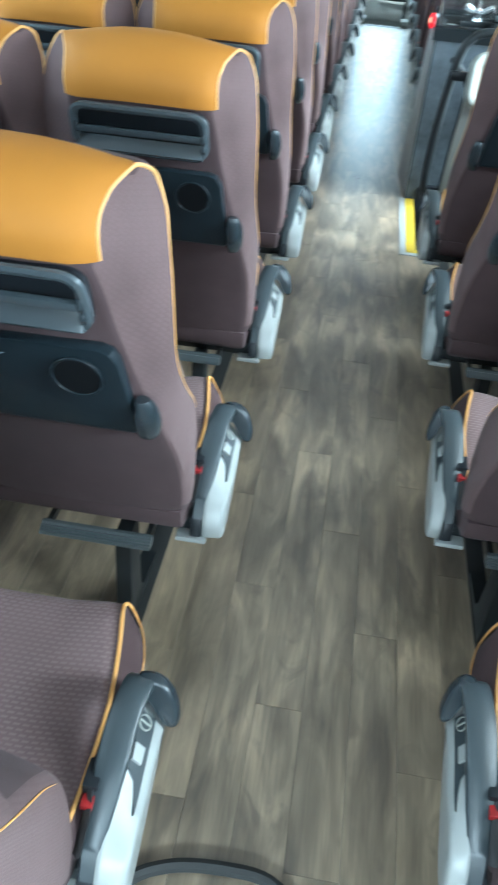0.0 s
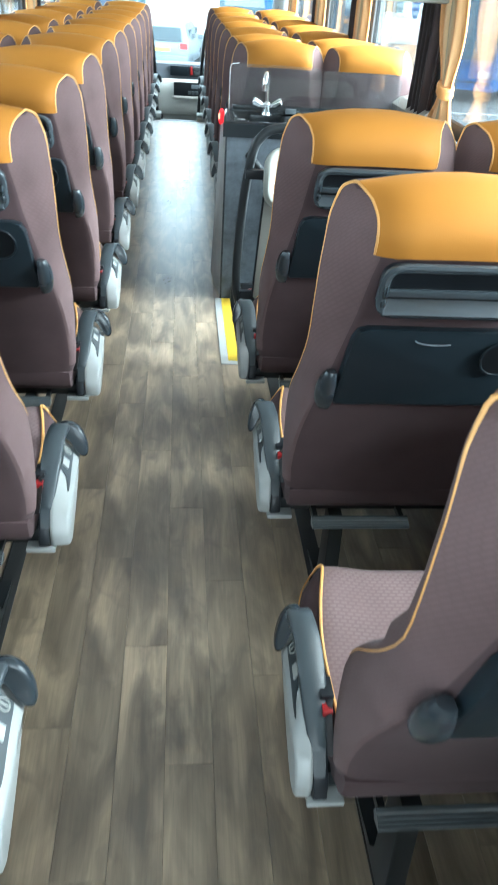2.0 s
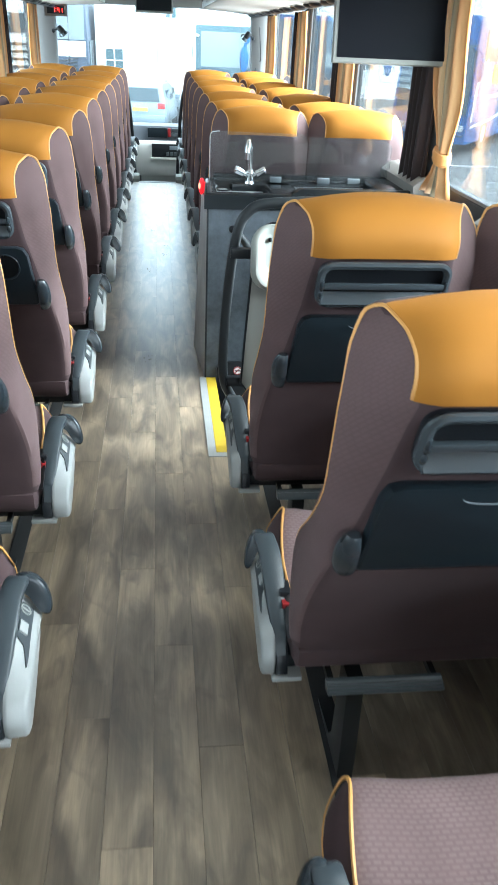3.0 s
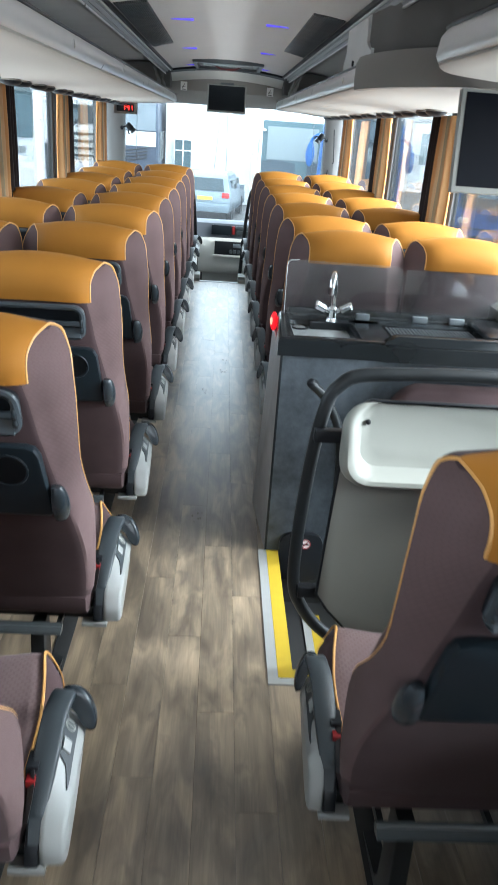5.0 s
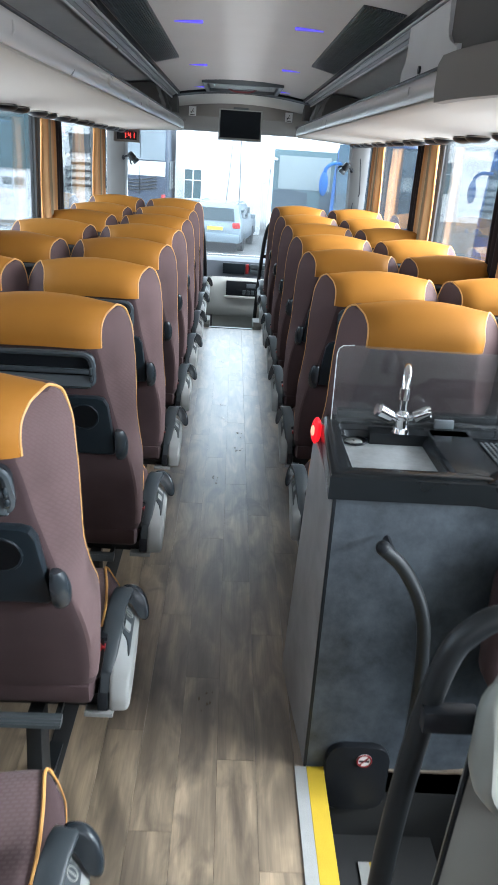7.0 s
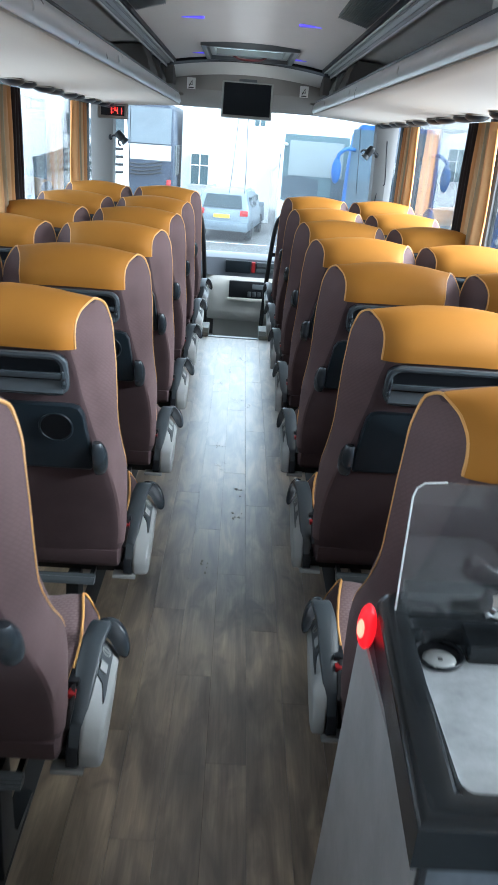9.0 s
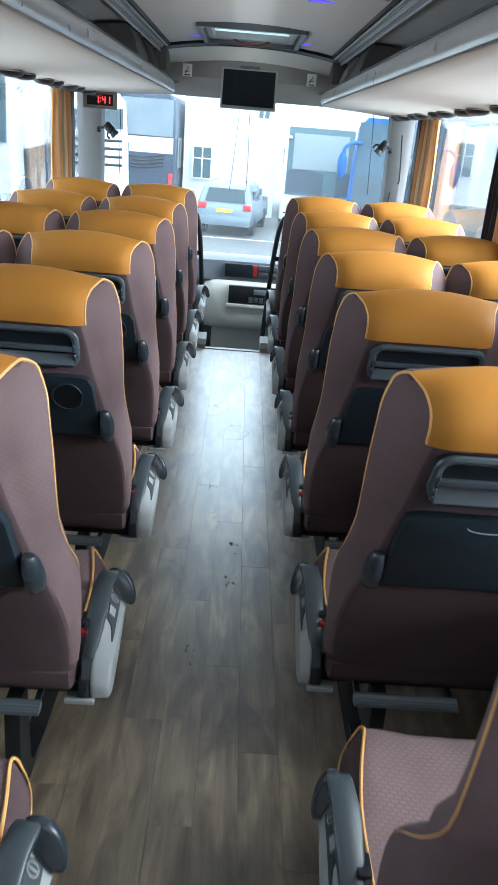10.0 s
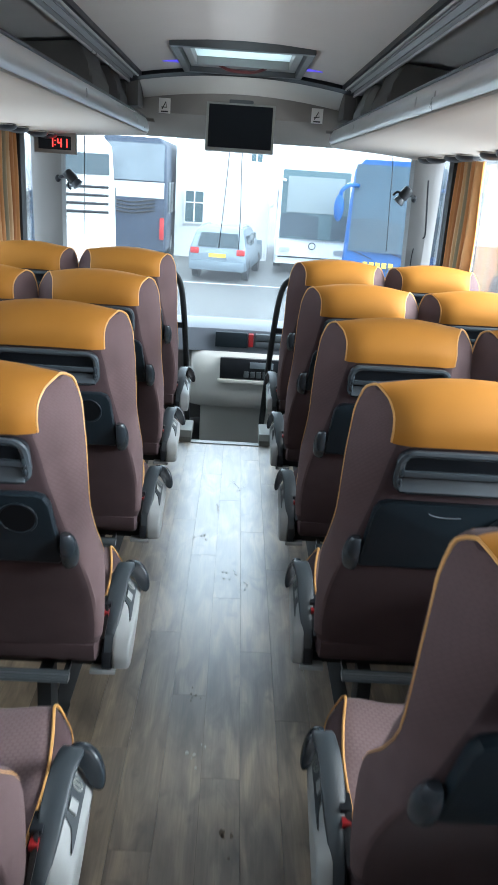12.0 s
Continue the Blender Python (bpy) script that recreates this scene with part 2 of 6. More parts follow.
M = {
    # mauve cloth tones: plain rear darkest, side panels lighter, cushion tops lightest
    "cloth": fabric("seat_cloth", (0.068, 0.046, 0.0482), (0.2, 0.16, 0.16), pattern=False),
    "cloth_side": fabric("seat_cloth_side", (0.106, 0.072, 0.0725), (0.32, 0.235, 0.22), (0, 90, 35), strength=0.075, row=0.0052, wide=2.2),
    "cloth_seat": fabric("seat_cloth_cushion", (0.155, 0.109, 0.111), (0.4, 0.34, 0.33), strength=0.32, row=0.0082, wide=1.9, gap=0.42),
    "leather": mat("orange_leather", (0.345, 0.148, 0.022), 0.64, 0, 0.1, 6, 0.07, 420, spec=0.14),
    "piping": mat("orange_piping", (0.62, 0.33, 0.1), 0.5, 0, 0.08, 30),
    "black": mat("black_plastic", (0.012, 0.014, 0.017), 0.34, 0, 0.25, 12, 0.15, 500, spec=0.25),
    "tray": mat("dark_tray_plastic", (0.009, 0.014, 0.018), 0.36, 0, 0.2, 8, 0.2, 700, spec=0.2),
    "pad": mat("dark_blue_grey_plastic", (0.032, 0.041, 0.047), 0.36, 0, 0.1, 10, 0.15, 600),
    "shelf_grey": mat("grey_shelf_plastic", (0.045, 0.056, 0.064), 0.25, 0, 0.1, 10, 0.1, 600),
    "well": mat("cup_well_black", (0.004, 0.005, 0.006), 0.5, 0, 0.1, 10, spec=0.15),
    "latch": mat("anthracite_plastic", (0.019, 0.025, 0.03), 0.22, 0, 0.1, 10, 0.1, 600, spec=0.6),
    "grey": mat("blue_grey_plastic", (0.16, 0.19, 0.21), 0.42, 0, 0.1, 10, 0.15, 600),
    "steel_grey": mat("grey_plastic_bar", (0.06, 0.072, 0.078), 0.35, 0, 0.12, 10),
    "light": mat("light_grey_plastic", (0.275, 0.292, 0.288), 0.4, 0, 0.06, 12, 0.1, 500),
    "frame": mat("black_steel", (0.014, 0.017, 0.019), 0.4, 0.1, 0.2, 12, 0.1, 300, spec=0.4),
    "alu": mat("brushed_aluminium", (0.55, 0.57, 0.58), 0.35, 0.9, 0.1, 25),
    "chrome": mat("chrome", (0.85, 0.86, 0.87), 0.08, 1.0, 0.03, 5),
    "red": mat("red_plastic", (0.22, 0.008, 0.01), 0.4, 0, 0.1, 20),
    "dark_red": mat("dark_red_plastic", (0.09, 0.01, 0.012), 0.4, 0, 0.1, 20),
    "webbing": mat("belt_webbing", (0.02, 0.02, 0.022), 0.7, 0, 0.2, 60, 0.3, 900),
    "wood": wood_floor("oak_vinyl"),
    "seam": mat("floor_seam", (0.12, 0.098, 0.072), 0.7, 0, 0.2, 10),
    "dirt": mat("dried_dirt", (0.17, 0.145, 0.11), 0.8, 0, 0.2, 40),
    "rubber": mat("black_rubber", (0.02, 0.022, 0.023), 0.6, 0, 0.2, 20, 0.2, 300),
    "ceiling": mat("ceiling_cloth", (0.54, 0.525, 0.5), 0.9, 0, 0.05, 5, 0.3, 500, sheen=0.1),
    "lining": mat("grey_lining", (0.205, 0.197, 0.182), 0.85, 0, 0.1, 5, 0.3, 400),
    "rail": mat("grooved_rail_metal", (0.2, 0.205, 0.21), 0.4, 0.3, 0.08, 20),
    "side_lining": mat("grey_rack_lining", (0.58, 0.59, 0.59), 0.85, 0, 0.1, 5, 0.3, 400),
    "dark_lining": mat("dark_lining", (0.115, 0.111, 0.104), 0.8, 0, 0.15, 6, 0.3, 400),
    "brown_band": mat("grey_brown_band", (0.21, 0.198, 0.182), 0.6, 0, 0.06, 6, 0.15, 300),
    "rack": mat("cream_rack_plastic", (0.43, 0.41, 0.37), 0.55, 0, 0.05, 4, 0.2, 300),
    "strip": mat("silver_strip", (0.64, 0.635, 0.625), 0.3, 0.45, 0.05, 8),
    "wall": mat("grey_side_wall", (0.15, 0.148, 0.145), 0.75, 0, 0.1, 6, 0.3, 300),
    "pillar": mat("grey_pillar", (0.2, 0.205, 0.205), 0.6, 0, 0.06, 6, 0.1, 300),
    "curtain": striped("striped_curtain"),
    "curtain_dark": mat("dark_brown_curtain", (0.02, 0.012, 0.012), 0.9, 0, 0.2, 20, 0.3, 500, sheen=0.15),
    "glass": glass("window_glass", (0.54, 0.57, 0.58), 0.6, 0.005),
    "windscreen": glass("windscreen_glass", (0.6, 0.64, 0.65), 0.4, 0.012),
    "clear": glass("acrylic_glass", (0.9, 0.92, 0.92), 1.6, 0.05),
    "edge": mat("acrylic_edge", (0.75, 0.79, 0.79), 0.25, 0, 0.05, 20),
    "slate": mat("slate_laminate", (0.058, 0.071, 0.085), 0.42, 0, 0.65, 9, 0.1, 200, spec=0.5, crisp=0.22, detail=12),
    "side_laminate": mat("grey_laminate", (0.34, 0.35, 0.355), 0.4, 0, 0.25, 9, 0.1, 200, crisp=0.25, detail=10),
    "worktop": mat("anthracite_worktop", (0.01, 0.0125, 0.0145), 0.2, 0, 0.2, 8, 0.1, 300, spec=0.42),
    "basin": mat("dusty_steel_basin", (0.38, 0.41, 0.42), 0.4, 0.4, 0.3, 16, crisp=0.25, detail=10),
    "white": mat("white_plastic", (0.255, 0.268, 0.245), 0.4, 0, 0.04, 8),
    "panel": mat("grey_panel", (0.27, 0.277, 0.255), 0.5, 0, 0.06, 5, 0.1, 300),
    "yellow": mat("yellow_tread_strip", (0.47, 0.34, 0.02), 0.6, 0, 0.12, 25, 0.3, 400),
    "alu_strip": mat("pale_tread_strip", (0.36, 0.38, 0.375), 0.5, 0.2, 0.1, 25, 0.3, 400),
    "screen": mat("black_screen", (0.006, 0.007, 0.01), 0.3, 0, 0.1, 3, spec=0.12),
    "dash": mat("dash_dark", (0.1, 0.115, 0.135), 0.5, 0, 0.1, 6, 0.2, 300),
    "dash_light": mat("dash_light", (0.56, 0.56, 0.52), 0.5, 0, 0.05, 6, 0.15, 300),
    "paper": mat("white_sticker", (0.8, 0.8, 0.78), 0.6, 0, 0.03, 20),
    "sticker_blue": mat("blue_sticker", (0.05, 0.2, 0.45), 0.5, 0, 0.1, 40),
    "ink": mat("dark_ink", (0.03, 0.03, 0.03), 0.6),
    "led_red": glow("red_led", (1.0, 0.03, 0.02), 0.5),
    "lamp_red": glow("red_lamp", (1.0, 0.012, 0.02), 0.1),
    "lamp_core": glow("red_lamp_core", (1.0, 0.3, 0.18), 0.22),
    "led_blue": glow("blue_ceiling_glow", (0.14, 0.1, 0.85), 0.075),
    "skylight": milky("hatch_pane"),
    "asphalt": mat("wet_asphalt", (0.11, 0.109, 0.104), 0.55, 0, 0.25, 0.8, 0.4, 60),
    "paint_white": mat("white_coach_paint", (0.8, 0.82, 0.83), 0.3, 0, 0.03, 2, coat=0.3),
    "paint_blue": mat("blue_coach_paint", (0.006, 0.075, 0.26), 0.4, 0, 0.1, 2, spec=0.2),
    "paint_navy": mat("navy_coach_paint", (0.035, 0.05, 0.08), 0.4, 0, 0.1, 2, spec=0.2),
    "paint_silver": mat("silver_car_paint", (0.17, 0.215, 0.25), 0.35, 0.2, 0.05, 3, coat=0.4),
    "dark_glass": mat("dark_vehicle_glass", (0.03, 0.05, 0.06), 0.12, 0, 0.1, 2, spec=0.3),
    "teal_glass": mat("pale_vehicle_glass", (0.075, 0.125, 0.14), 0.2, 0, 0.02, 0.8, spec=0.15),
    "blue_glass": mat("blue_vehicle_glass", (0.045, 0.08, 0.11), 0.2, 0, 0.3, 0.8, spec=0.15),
    "blind": mat("pale_screen_panel", (0.2, 0.235, 0.24), 0.6, 0, 0.06, 1),
    # pale mottled base colour stands in for sky reflected in the rear window
    "hazy_glass": mat("sky_pale_vehicle_glass", (0.13, 0.155, 0.175), 0.15, 0, 0.5, 1.2, spec=0.4),
    # dark tone for the dim cab behind coach windscreens
    "glass_shade": mat("shaded_cab_tone", (0.035, 0.06, 0.08), 0.2, 0, 0.3, 1.5, spec=0.25),
    "render_wall": mat("white_render_wall", (0.78, 0.78, 0.76), 0.85, 0, 0.05, 0.7, 0.2, 20),
    "roof_tile": mat("grey_roof", (0.25, 0.25, 0.27), 0.8, 0, 0.15, 2),
    "yellow_sign": mat("yellow_lettering", (0.85, 0.6, 0.05), 0.5),
    "tail_red": mat("tail_lamp_red", (0.5, 0.02, 0.02), 0.25),
}


# ---------------------------------------------------------------- mesh helpers
def sharpen(bm, angle=38):
    lim = radians(angle)
    for f in bm.faces:
        f.smooth = True
    for e in bm.edges:
        if len(e.link_faces) == 2 and e.calc_face_angle(0) > lim:
            e.smooth = False


def mesh_of(name, bm, material, angle=38):
    bmesh.ops.recalc_face_normals(bm, faces=bm.faces[:])
    sharpen(bm, angle)
    me = bpy.data.meshes.new(name)
    bm.to_mesh(me)
    bm.free()
    for one in material if isinstance(material, (list, tuple)) else [material]:
        me.materials.append(M[one])
    return me


def part(name, bm, material, parent=None, label="", angle=38):
    """One mesh object, under a thing or a part."""
    ob = new(name, mesh_of(name, bm, material, angle))
    ob.parent = parent
    if label:
        tagged(ob, label)
    return ob


def thing(name, label, category, group="", kind="", at=None):
    ob = new(name)
    ob.empty_display_size = 0.1
    if at is not None:
        ob.matrix_basis = at
    return tagged(ob, label, category, group, kind)


def box(bm, x0, x1, y0, y1, z0, z1, bevel=0.0, seg=2):
    vs = [bm.verts.new((x, y, z)) for x in (x0, x1) for y in (y0, y1) for z in (z0, z1)]
    fs = [bm.faces.new([vs[i] for i in q]) for q in ((0, 1, 3, 2), (4, 6, 7, 5), (0, 4, 5, 1), (2, 3, 7, 6), (0, 2, 6, 4), (1, 5, 7, 3))]
    if bevel:
        es = list({e for f in fs for e in f.edges})
        bmesh.ops.bevel(bm, geom=es, offset=bevel, segments=seg, profile=0.6, affect="EDGES")
    return bm


def boxed(x0, x1, y0, y1, z0, z1, bevel=0.0, seg=2):
    return box(bmesh.new(), x0, x1, y0, y1, z0, z1, bevel, seg)


def loft(bm, rings, cap=True, closed=True, loop=False):
    rows = [[bm.verts.new(p) for p in r] for r in rings]
    pairs = list(zip(rows, rows[1:])) + ([(rows[-1], rows[0])] if loop else [])
    for a, b in pairs:
        n = len(a)
        for i in range(n if closed else n - 1):
            bm.faces.new((a[i], a[(i + 1) % n], b[(i + 1) % n], b[i]))
    if cap and closed and not loop:
        bm.faces.new(rows[0])
        bm.faces.new(rows[-1])
    return bm


def smooth_path(points, n=6, closed=False):
    """Catmull-Rom through the points."""
    p = [Vector(q) for q in points]
    out = []
    last = len(p) if closed else len(p) - 1
    for i in range(last):
        if closed:
            a, b, c, d = p[i - 1], p[i], p[(i + 1) % len(p)], p[(i + 2) % len(p)]
        else:
            a, b, c, d = p[max(i - 1, 0)], p[i], p[i + 1], p[min(i + 2, len(p) - 1)]
        for k in range(n):
            t = k / n
            out.append(0.5 * (2 * b + (c - a) * t + (2 * a - 5 * b + 4 * c - d) * t * t + (3 * b - a - 3 * c + d) * t**3))
    if not closed:
        out.append(p[-1])
    return out


def tube(bm, points, r, n=8, closed=False, flat=1.0):
    """A round bar along the points; r may be a list."""
    pts = [Vector(q) for q in points]
    rings = []
    ref = None
    for i, p in enumerate(pts):
        a = pts[i - 1] if (i or closed) else p
        b = pts[(i + 1) % len(pts)] if (i + 1 < len(pts) or closed) else p
        d = (b - a).normalized()
        if ref is None:
            ref = d.orthogonal().normalized()
        ref = (ref - d * ref.dot(d)).normalized()
        side = d.cross(ref)
        rad = r[i] if isinstance(r, (list, tuple)) else r
        rings.append([p + rad * (math.cos(u) * ref + flat * math.sin(u) * side) for u in (2 * math.pi * k / n for k in range(n))])
    return loft(bm, rings, loop=closed)


def prism(bm, outline, axis, a, b, bevel=0.0):
    """The outline (two coordinates in order, without the axis) drawn out along the axis from a to b."""
    def put(p, v):
        q = list(p)
        q.insert("xyz".index(axis), v)
        return q
    lo, hi = [bm.verts.new(put(p, a)) for p in outline], [bm.verts.new(put(p, b)) for p in outline]
    n = len(outline)
    fs = [bm.faces.new(lo), bm.faces.new(hi)] + [bm.faces.new((lo[i], lo[(i + 1) % n], hi[(i + 1) % n], hi[i])) for i in range(n)]
    if bevel:
        es = list({e for f in fs[:2] for e in f.edges})
        bmesh.ops.bevel(bm, geom=es, offset=bevel, segments=2, profile=0.6, affect="EDGES")
    return bm


def rounded(x0, x1, y0, y1, r, n=5):
    out = []
    for cx, cy, a in ((x1 - r, y1 - r, 0), (x0 + r, y1 - r, 90), (x0 + r, y0 + r, 180), (x1 - r, y0 + r, 270)):
        for k in range(n + 1):
            u = radians(a + 90 * k / n)
            out.append((cx + r * math.cos(u), cy + r * math.sin(u)))
    return out


def disc(bm, c, r, axis, depth, n=20, r2=None):
    """A short cylinder or cone from c along the axis vector."""
    ax = Vector(axis).normalized()
    u = ax.orthogonal().normalized()
    v = ax.cross(u)
    rings = [[Vector(c) + ax * d + q * (math.cos(t) * u + math.sin(t) * v) for t in (2 * math.pi * k / n for k in range(n))] for d, q in ((0, r), (depth, r if r2 is None else r2))]
    return loft(bm, rings)


def ellipsoid(bm, c, s, seg=14, rings=8):
    m = Matrix.Translation(c) @ Matrix.Diagonal((*s, 1))
    bmesh.ops.create_uvsphere(bm, u_segments=seg, v_segments=rings, radius=1, matrix=m)
    return bm


def interp(table, z):
    for a, b in zip(table, table[1:]):
        if z <= b[0]:
            t = max(0.0, (z - a[0]) / (b[0] - a[0]))
            return [p + (q - p) * t for p, q in zip(a[1:], b[1:])]
    return list(table[-1][1:])


# ---------------------------------------------------------------- setting: floor, walls, roof
LEFT_ROWS = [9.55, 8.77, 8.01, 7.25, 6.505, 5.768, 5.02, 4.263, 3.513, 2.775, 2.038, 1.28, 0.53]
GALLEY_ROW = 5.15
RIGHT_ROWS = [9.56, 8.80, 8.04, 7.315, 6.585, 5.865, 2.915, 2.17, 1.385, 0.63]
HALF, SILL, HEAD = 1.22, 0.94, 1.69
REAR, STEP, FRONT = -1.3, 10.2, 11.55
GROUND = -1.62
PILLARS = [-0.4, 1.3, 3.0, 4.72, 6.42, 8.12, 10.2]


def setting(name, bm, material, label, category, angle=38):
    ob = part(name, bm, material, None, label, angle)
    return tagged(ob, category=category, kind="structure")


# floor base: the aisle and seat floor with the stairwell and the front well left open
bm = bmesh.new()
box(bm, -HALF - 0.04, 0.21, REAR, STEP, -0.08, -0.006)
box(bm, 0.21, HALF + 0.04, REAR, 3.94, -0.08, -0.006)
box(bm, 0.21, HALF + 0.04, 4.7225, STEP, -0.08, -0.006)
box(bm, -HALF - 0.04, -0.25, STEP, 10.62, -0.08, -0.006)
box(bm, 0.28, HALF + 0.04, STEP, 10.62, -0.08, -0.006)
floor = setting("floor", bm, "seam", "grey-brown oak plank vinyl floor of the coach", "floor")

# seat rails let into the floor
for s in (-1, 1):
    spans = [(REAR, STEP)] if s < 0 else [(REAR, 3.94), (4.7225, STEP)]
    for a, b in spans:
        rail_ob = part("seat_track", boxed(s * 0.425 - 0.024, s * 0.425 + 0.024, a, b - 0.001, 0.0, 0.005, 0.002), "rubber", None, "black rubber seat track let into the floor")
        tagged(rail_ob, category="floor track", kind="structure")

# front well and its riser
bm = bmesh.new()
box(bm, -0.25, 0.28, STEP, FRONT + 0.6, -0.46, -0.42)
box(bm, -HALF, HALF, 10.62, FRONT + 0.6, -0.47, -0.425)
box(bm, -0.25, 0.28, STEP - 0.03, STEP - 0.002, -0.42, -0.02)
box(bm, -0.28, -0.25, STEP, 10.62, -0.42, -0.01)
box(bm, 0.28, 0.31, STEP, 10.62, -0.42, -0.01)
box(bm, -HALF, -0.28, 10.6, 10.63, -0.42, -0.01)
box(bm, 0.31, HALF, 10.6, 10.63, -0.42, -0.01)
setting("floor_front_well", bm, "rubber", "dark rubber floor of the front entrance well", "floor")
for s, x0, x1 in ((-1, -0.262, -0.19), (1, 0.215, 0.292)):
    bm = bmesh.new()
    prism(bm, [(STEP - 0.03, 0.0), (10.42, 0.0), (10.42, 0.05), (10.4, 0.062), (STEP + 0.0, 0.062), (STEP - 0.03, 0.03)], "x", x0, x1, 0.006)
    setting("trim_step_end", bm, "white", "white plastic end trim beside the front step", "trim")
setting("trim_step_nose", boxed(-0.19, 0.215, STEP - 0.045, STEP + 0.004, -0.02, 0.006, 0.003), "alu_strip", "pale metal nosing on the front step edge", "trim")

# stairwell by the centre door
bm = bmesh.new()
box(bm, 0.24, 0.62, 3.98, 4.7225, -0.26, -0.24)
box(bm, 0.62, 0.95, 3.98, 4.7225, -0.5, -0.48)
box(bm, 0.95, 1.3, 3.98, 4.7225, -0.75, -0.73)
box(bm, 0.24, 0.26, 3.98, 4.7225, -0.24, -0.01)
box(bm, 0.60, 0.62, 3.98, 4.7225, -0.48, -0.26)
box(bm, 0.93, 0.95, 3.98, 4.7225, -0.73, -0.5)
box(bm, 0.21, 1.3, 3.94, 3.98, -0.76, -0.01)
box(bm, 0.21, 1.3, 4.7225, 4.76, -0.76, -0.01)
setting("stairwell", bm, "rubber", "black rubber steps going down to the centre door", "steps")
bm = bmesh.new()
box(bm, 0.214, 0.246, 3.936, 4.718, 0.0, 0.004)
box(bm, 0.246, 0.42, 3.936, 3.966, 0.0, 0.004)
setting("trim_stair_edge", bm, "alu_strip", "pale anti-slip edging round the stairwell", "trim")
bm = bmesh.new()
box(bm, 0.2465, 0.292, 3.9665, 4.718, 0.0005, 0.0045)
box(bm, 0.292, 0.42, 3.9665, 4.004, 0.0005, 0.0045)
setting("trim_stair_warning", bm, "yellow", "yellow warning edging round the stairwell", "trim")
bm = bmesh.new()
box(bm, 0.40, 0.43, 3.99, 4.63, -0.238, -0.234)
setting("trim_lower_step", bm, "alu_strip", "pale edging on the lower stair tread", "trim")
setting("trim_lower_step_warning", boxed(0.43, 0.47, 3.99, 4.63, -0.238, -0.2335), "yellow", "yellow edging on the lower stair tread", "trim")

# side walls
for s, tag in ((-1, "left"), (1, "right")):
    bm = bmesh.new()
    a, b = sorted((s * HALF, s * (HALF + 0.06)))
    if s < 0:
        box(bm, a, b, REAR, 10.9, -0.8, SILL)
    else:
        box(bm, a, b, REAR, 3.96, -0.8, SILL)
        box(bm, a, b, 4.66, 10.9, -0.8, SILL)
        box(bm, a, b, 3.96, 4.66, -0.8, -0.55)
    box(bm, a, b, REAR, 11.6, HEAD, 2.05)
    box(bm, a, b, 10.9, 12.3, -0.8, 0.55)
    setting("wall_" + tag, bm, "wall", "grey carpeted side wall under the coach windows", "wall")
    # sill ledge
    bm = bmesh.new()
    prism(bm, [(s * HALF, SILL - 0.10), (s * (HALF - 0.085), SILL - 0.07), (s * (HALF - 0.09), SILL - 0.02), (s * (HALF - 0.05), SILL + 0.012), (s * HALF, SILL + 0.015)], "y", REAR, 10.5) if s < 0 else [prism(bm, [(HALF, SILL - 0.10), (HALF - 0.085, SILL - 0.07), (HALF - 0.09, SILL - 0.02), (HALF - 0.05, SILL + 0.012), (HALF, SILL + 0.015)], "y", *span) for span in ((REAR, 3.95), (4.67, 10.5))]
    setting("window_sill_" + tag, bm, "lining", "dark grey window ledge", "sill")
    for k, y in enumerate(PILLARS):
        wide = 0.07 if y < 10 else 0.1
        c, d = sorted((s * (HALF - 0.02), s * (HALF + 0.05)))
        setting("pillar_%s" % tag, boxed(c, d, y - wide, y + wide, SILL, HEAD, 0.008), "rubber" if y < 10 else "pillar", "dark window pillar between the panes", "pillar")
    for k, (p, q) in enumerate(zip([REAR] + PILLARS, PILLARS)):
        win = thing("window_%d" % (k + 1 + (10 if s > 0 else 0)), "large tinted coach side window in a black rubber seal", "window", kind="structure")
        bm = bmesh.new()
        y0, y1 = p + 0.07, q - (0.07 if q < 10 else 0.1)
        x = s * (HALF + 0.03)
        loft(bm, [[(x - 0.002, y0, SILL), (x - 0.002, y1, SILL), (x - 0.002, y1, HEAD), (x - 0.002, y0, HEAD)], [(x + 0.002, y0, SILL), (x + 0.002, y1, SILL), (x + 0.002, y1, HEAD), (x + 0.002, y0, HEAD)]])
        pane = part("pane", bm, "glass", win)
        pane.visible_shadow = False
        bm = bmesh.new()
        tube(bm, [(s * (HALF + 0.012), yy, zz) for yy, zz in rounded(y0, y1, SILL, HEAD, 0.05)], 0.012, 6, closed=True)
        part("rubber_seal", bm, "rubber", win)

# centre door at the foot of the stairwell
door = thing("door_1", "closed glazed centre door in a black frame", "door", kind="structure")
bm = bmesh.new()
for a in ((3.96, 4.03, -0.55, SILL), (4.59, 4.66, -0.55, SILL), (4.03, 4.59, -0.55, 0.3), (4.03, 4.59, SILL - 0.06, SILL)):
    box(bm, HALF, HALF + 0.05, a[0], a[1], a[2], a[3], 0.006)
part("frame", bm, "rubber", door)
dp = part("pane", boxed(HALF + 0.02, HALF + 0.026, 4.03, 4.59, 0.3, SILL - 0.06), "glass", door)
dp.visible_shadow = False

# rear wall, with an unseen window assumed so light reaches the seat backs
bm = bmesh.new()
for a in ((-HALF - 0.06, HALF + 0.06, -0.8, 1.2), (-HALF - 0.06, HALF + 0.06, 1.8, 2.1), (-HALF - 0.06, -0.95, 1.2, 1.8), (0.95, HALF + 0.06, 1.2, 1.8)):
    box(bm, a[0], a[1], REAR - 0.06, REAR, a[2], a[3])
setting("wall_rear", bm, "wall", "plain grey rear wall", "wall")
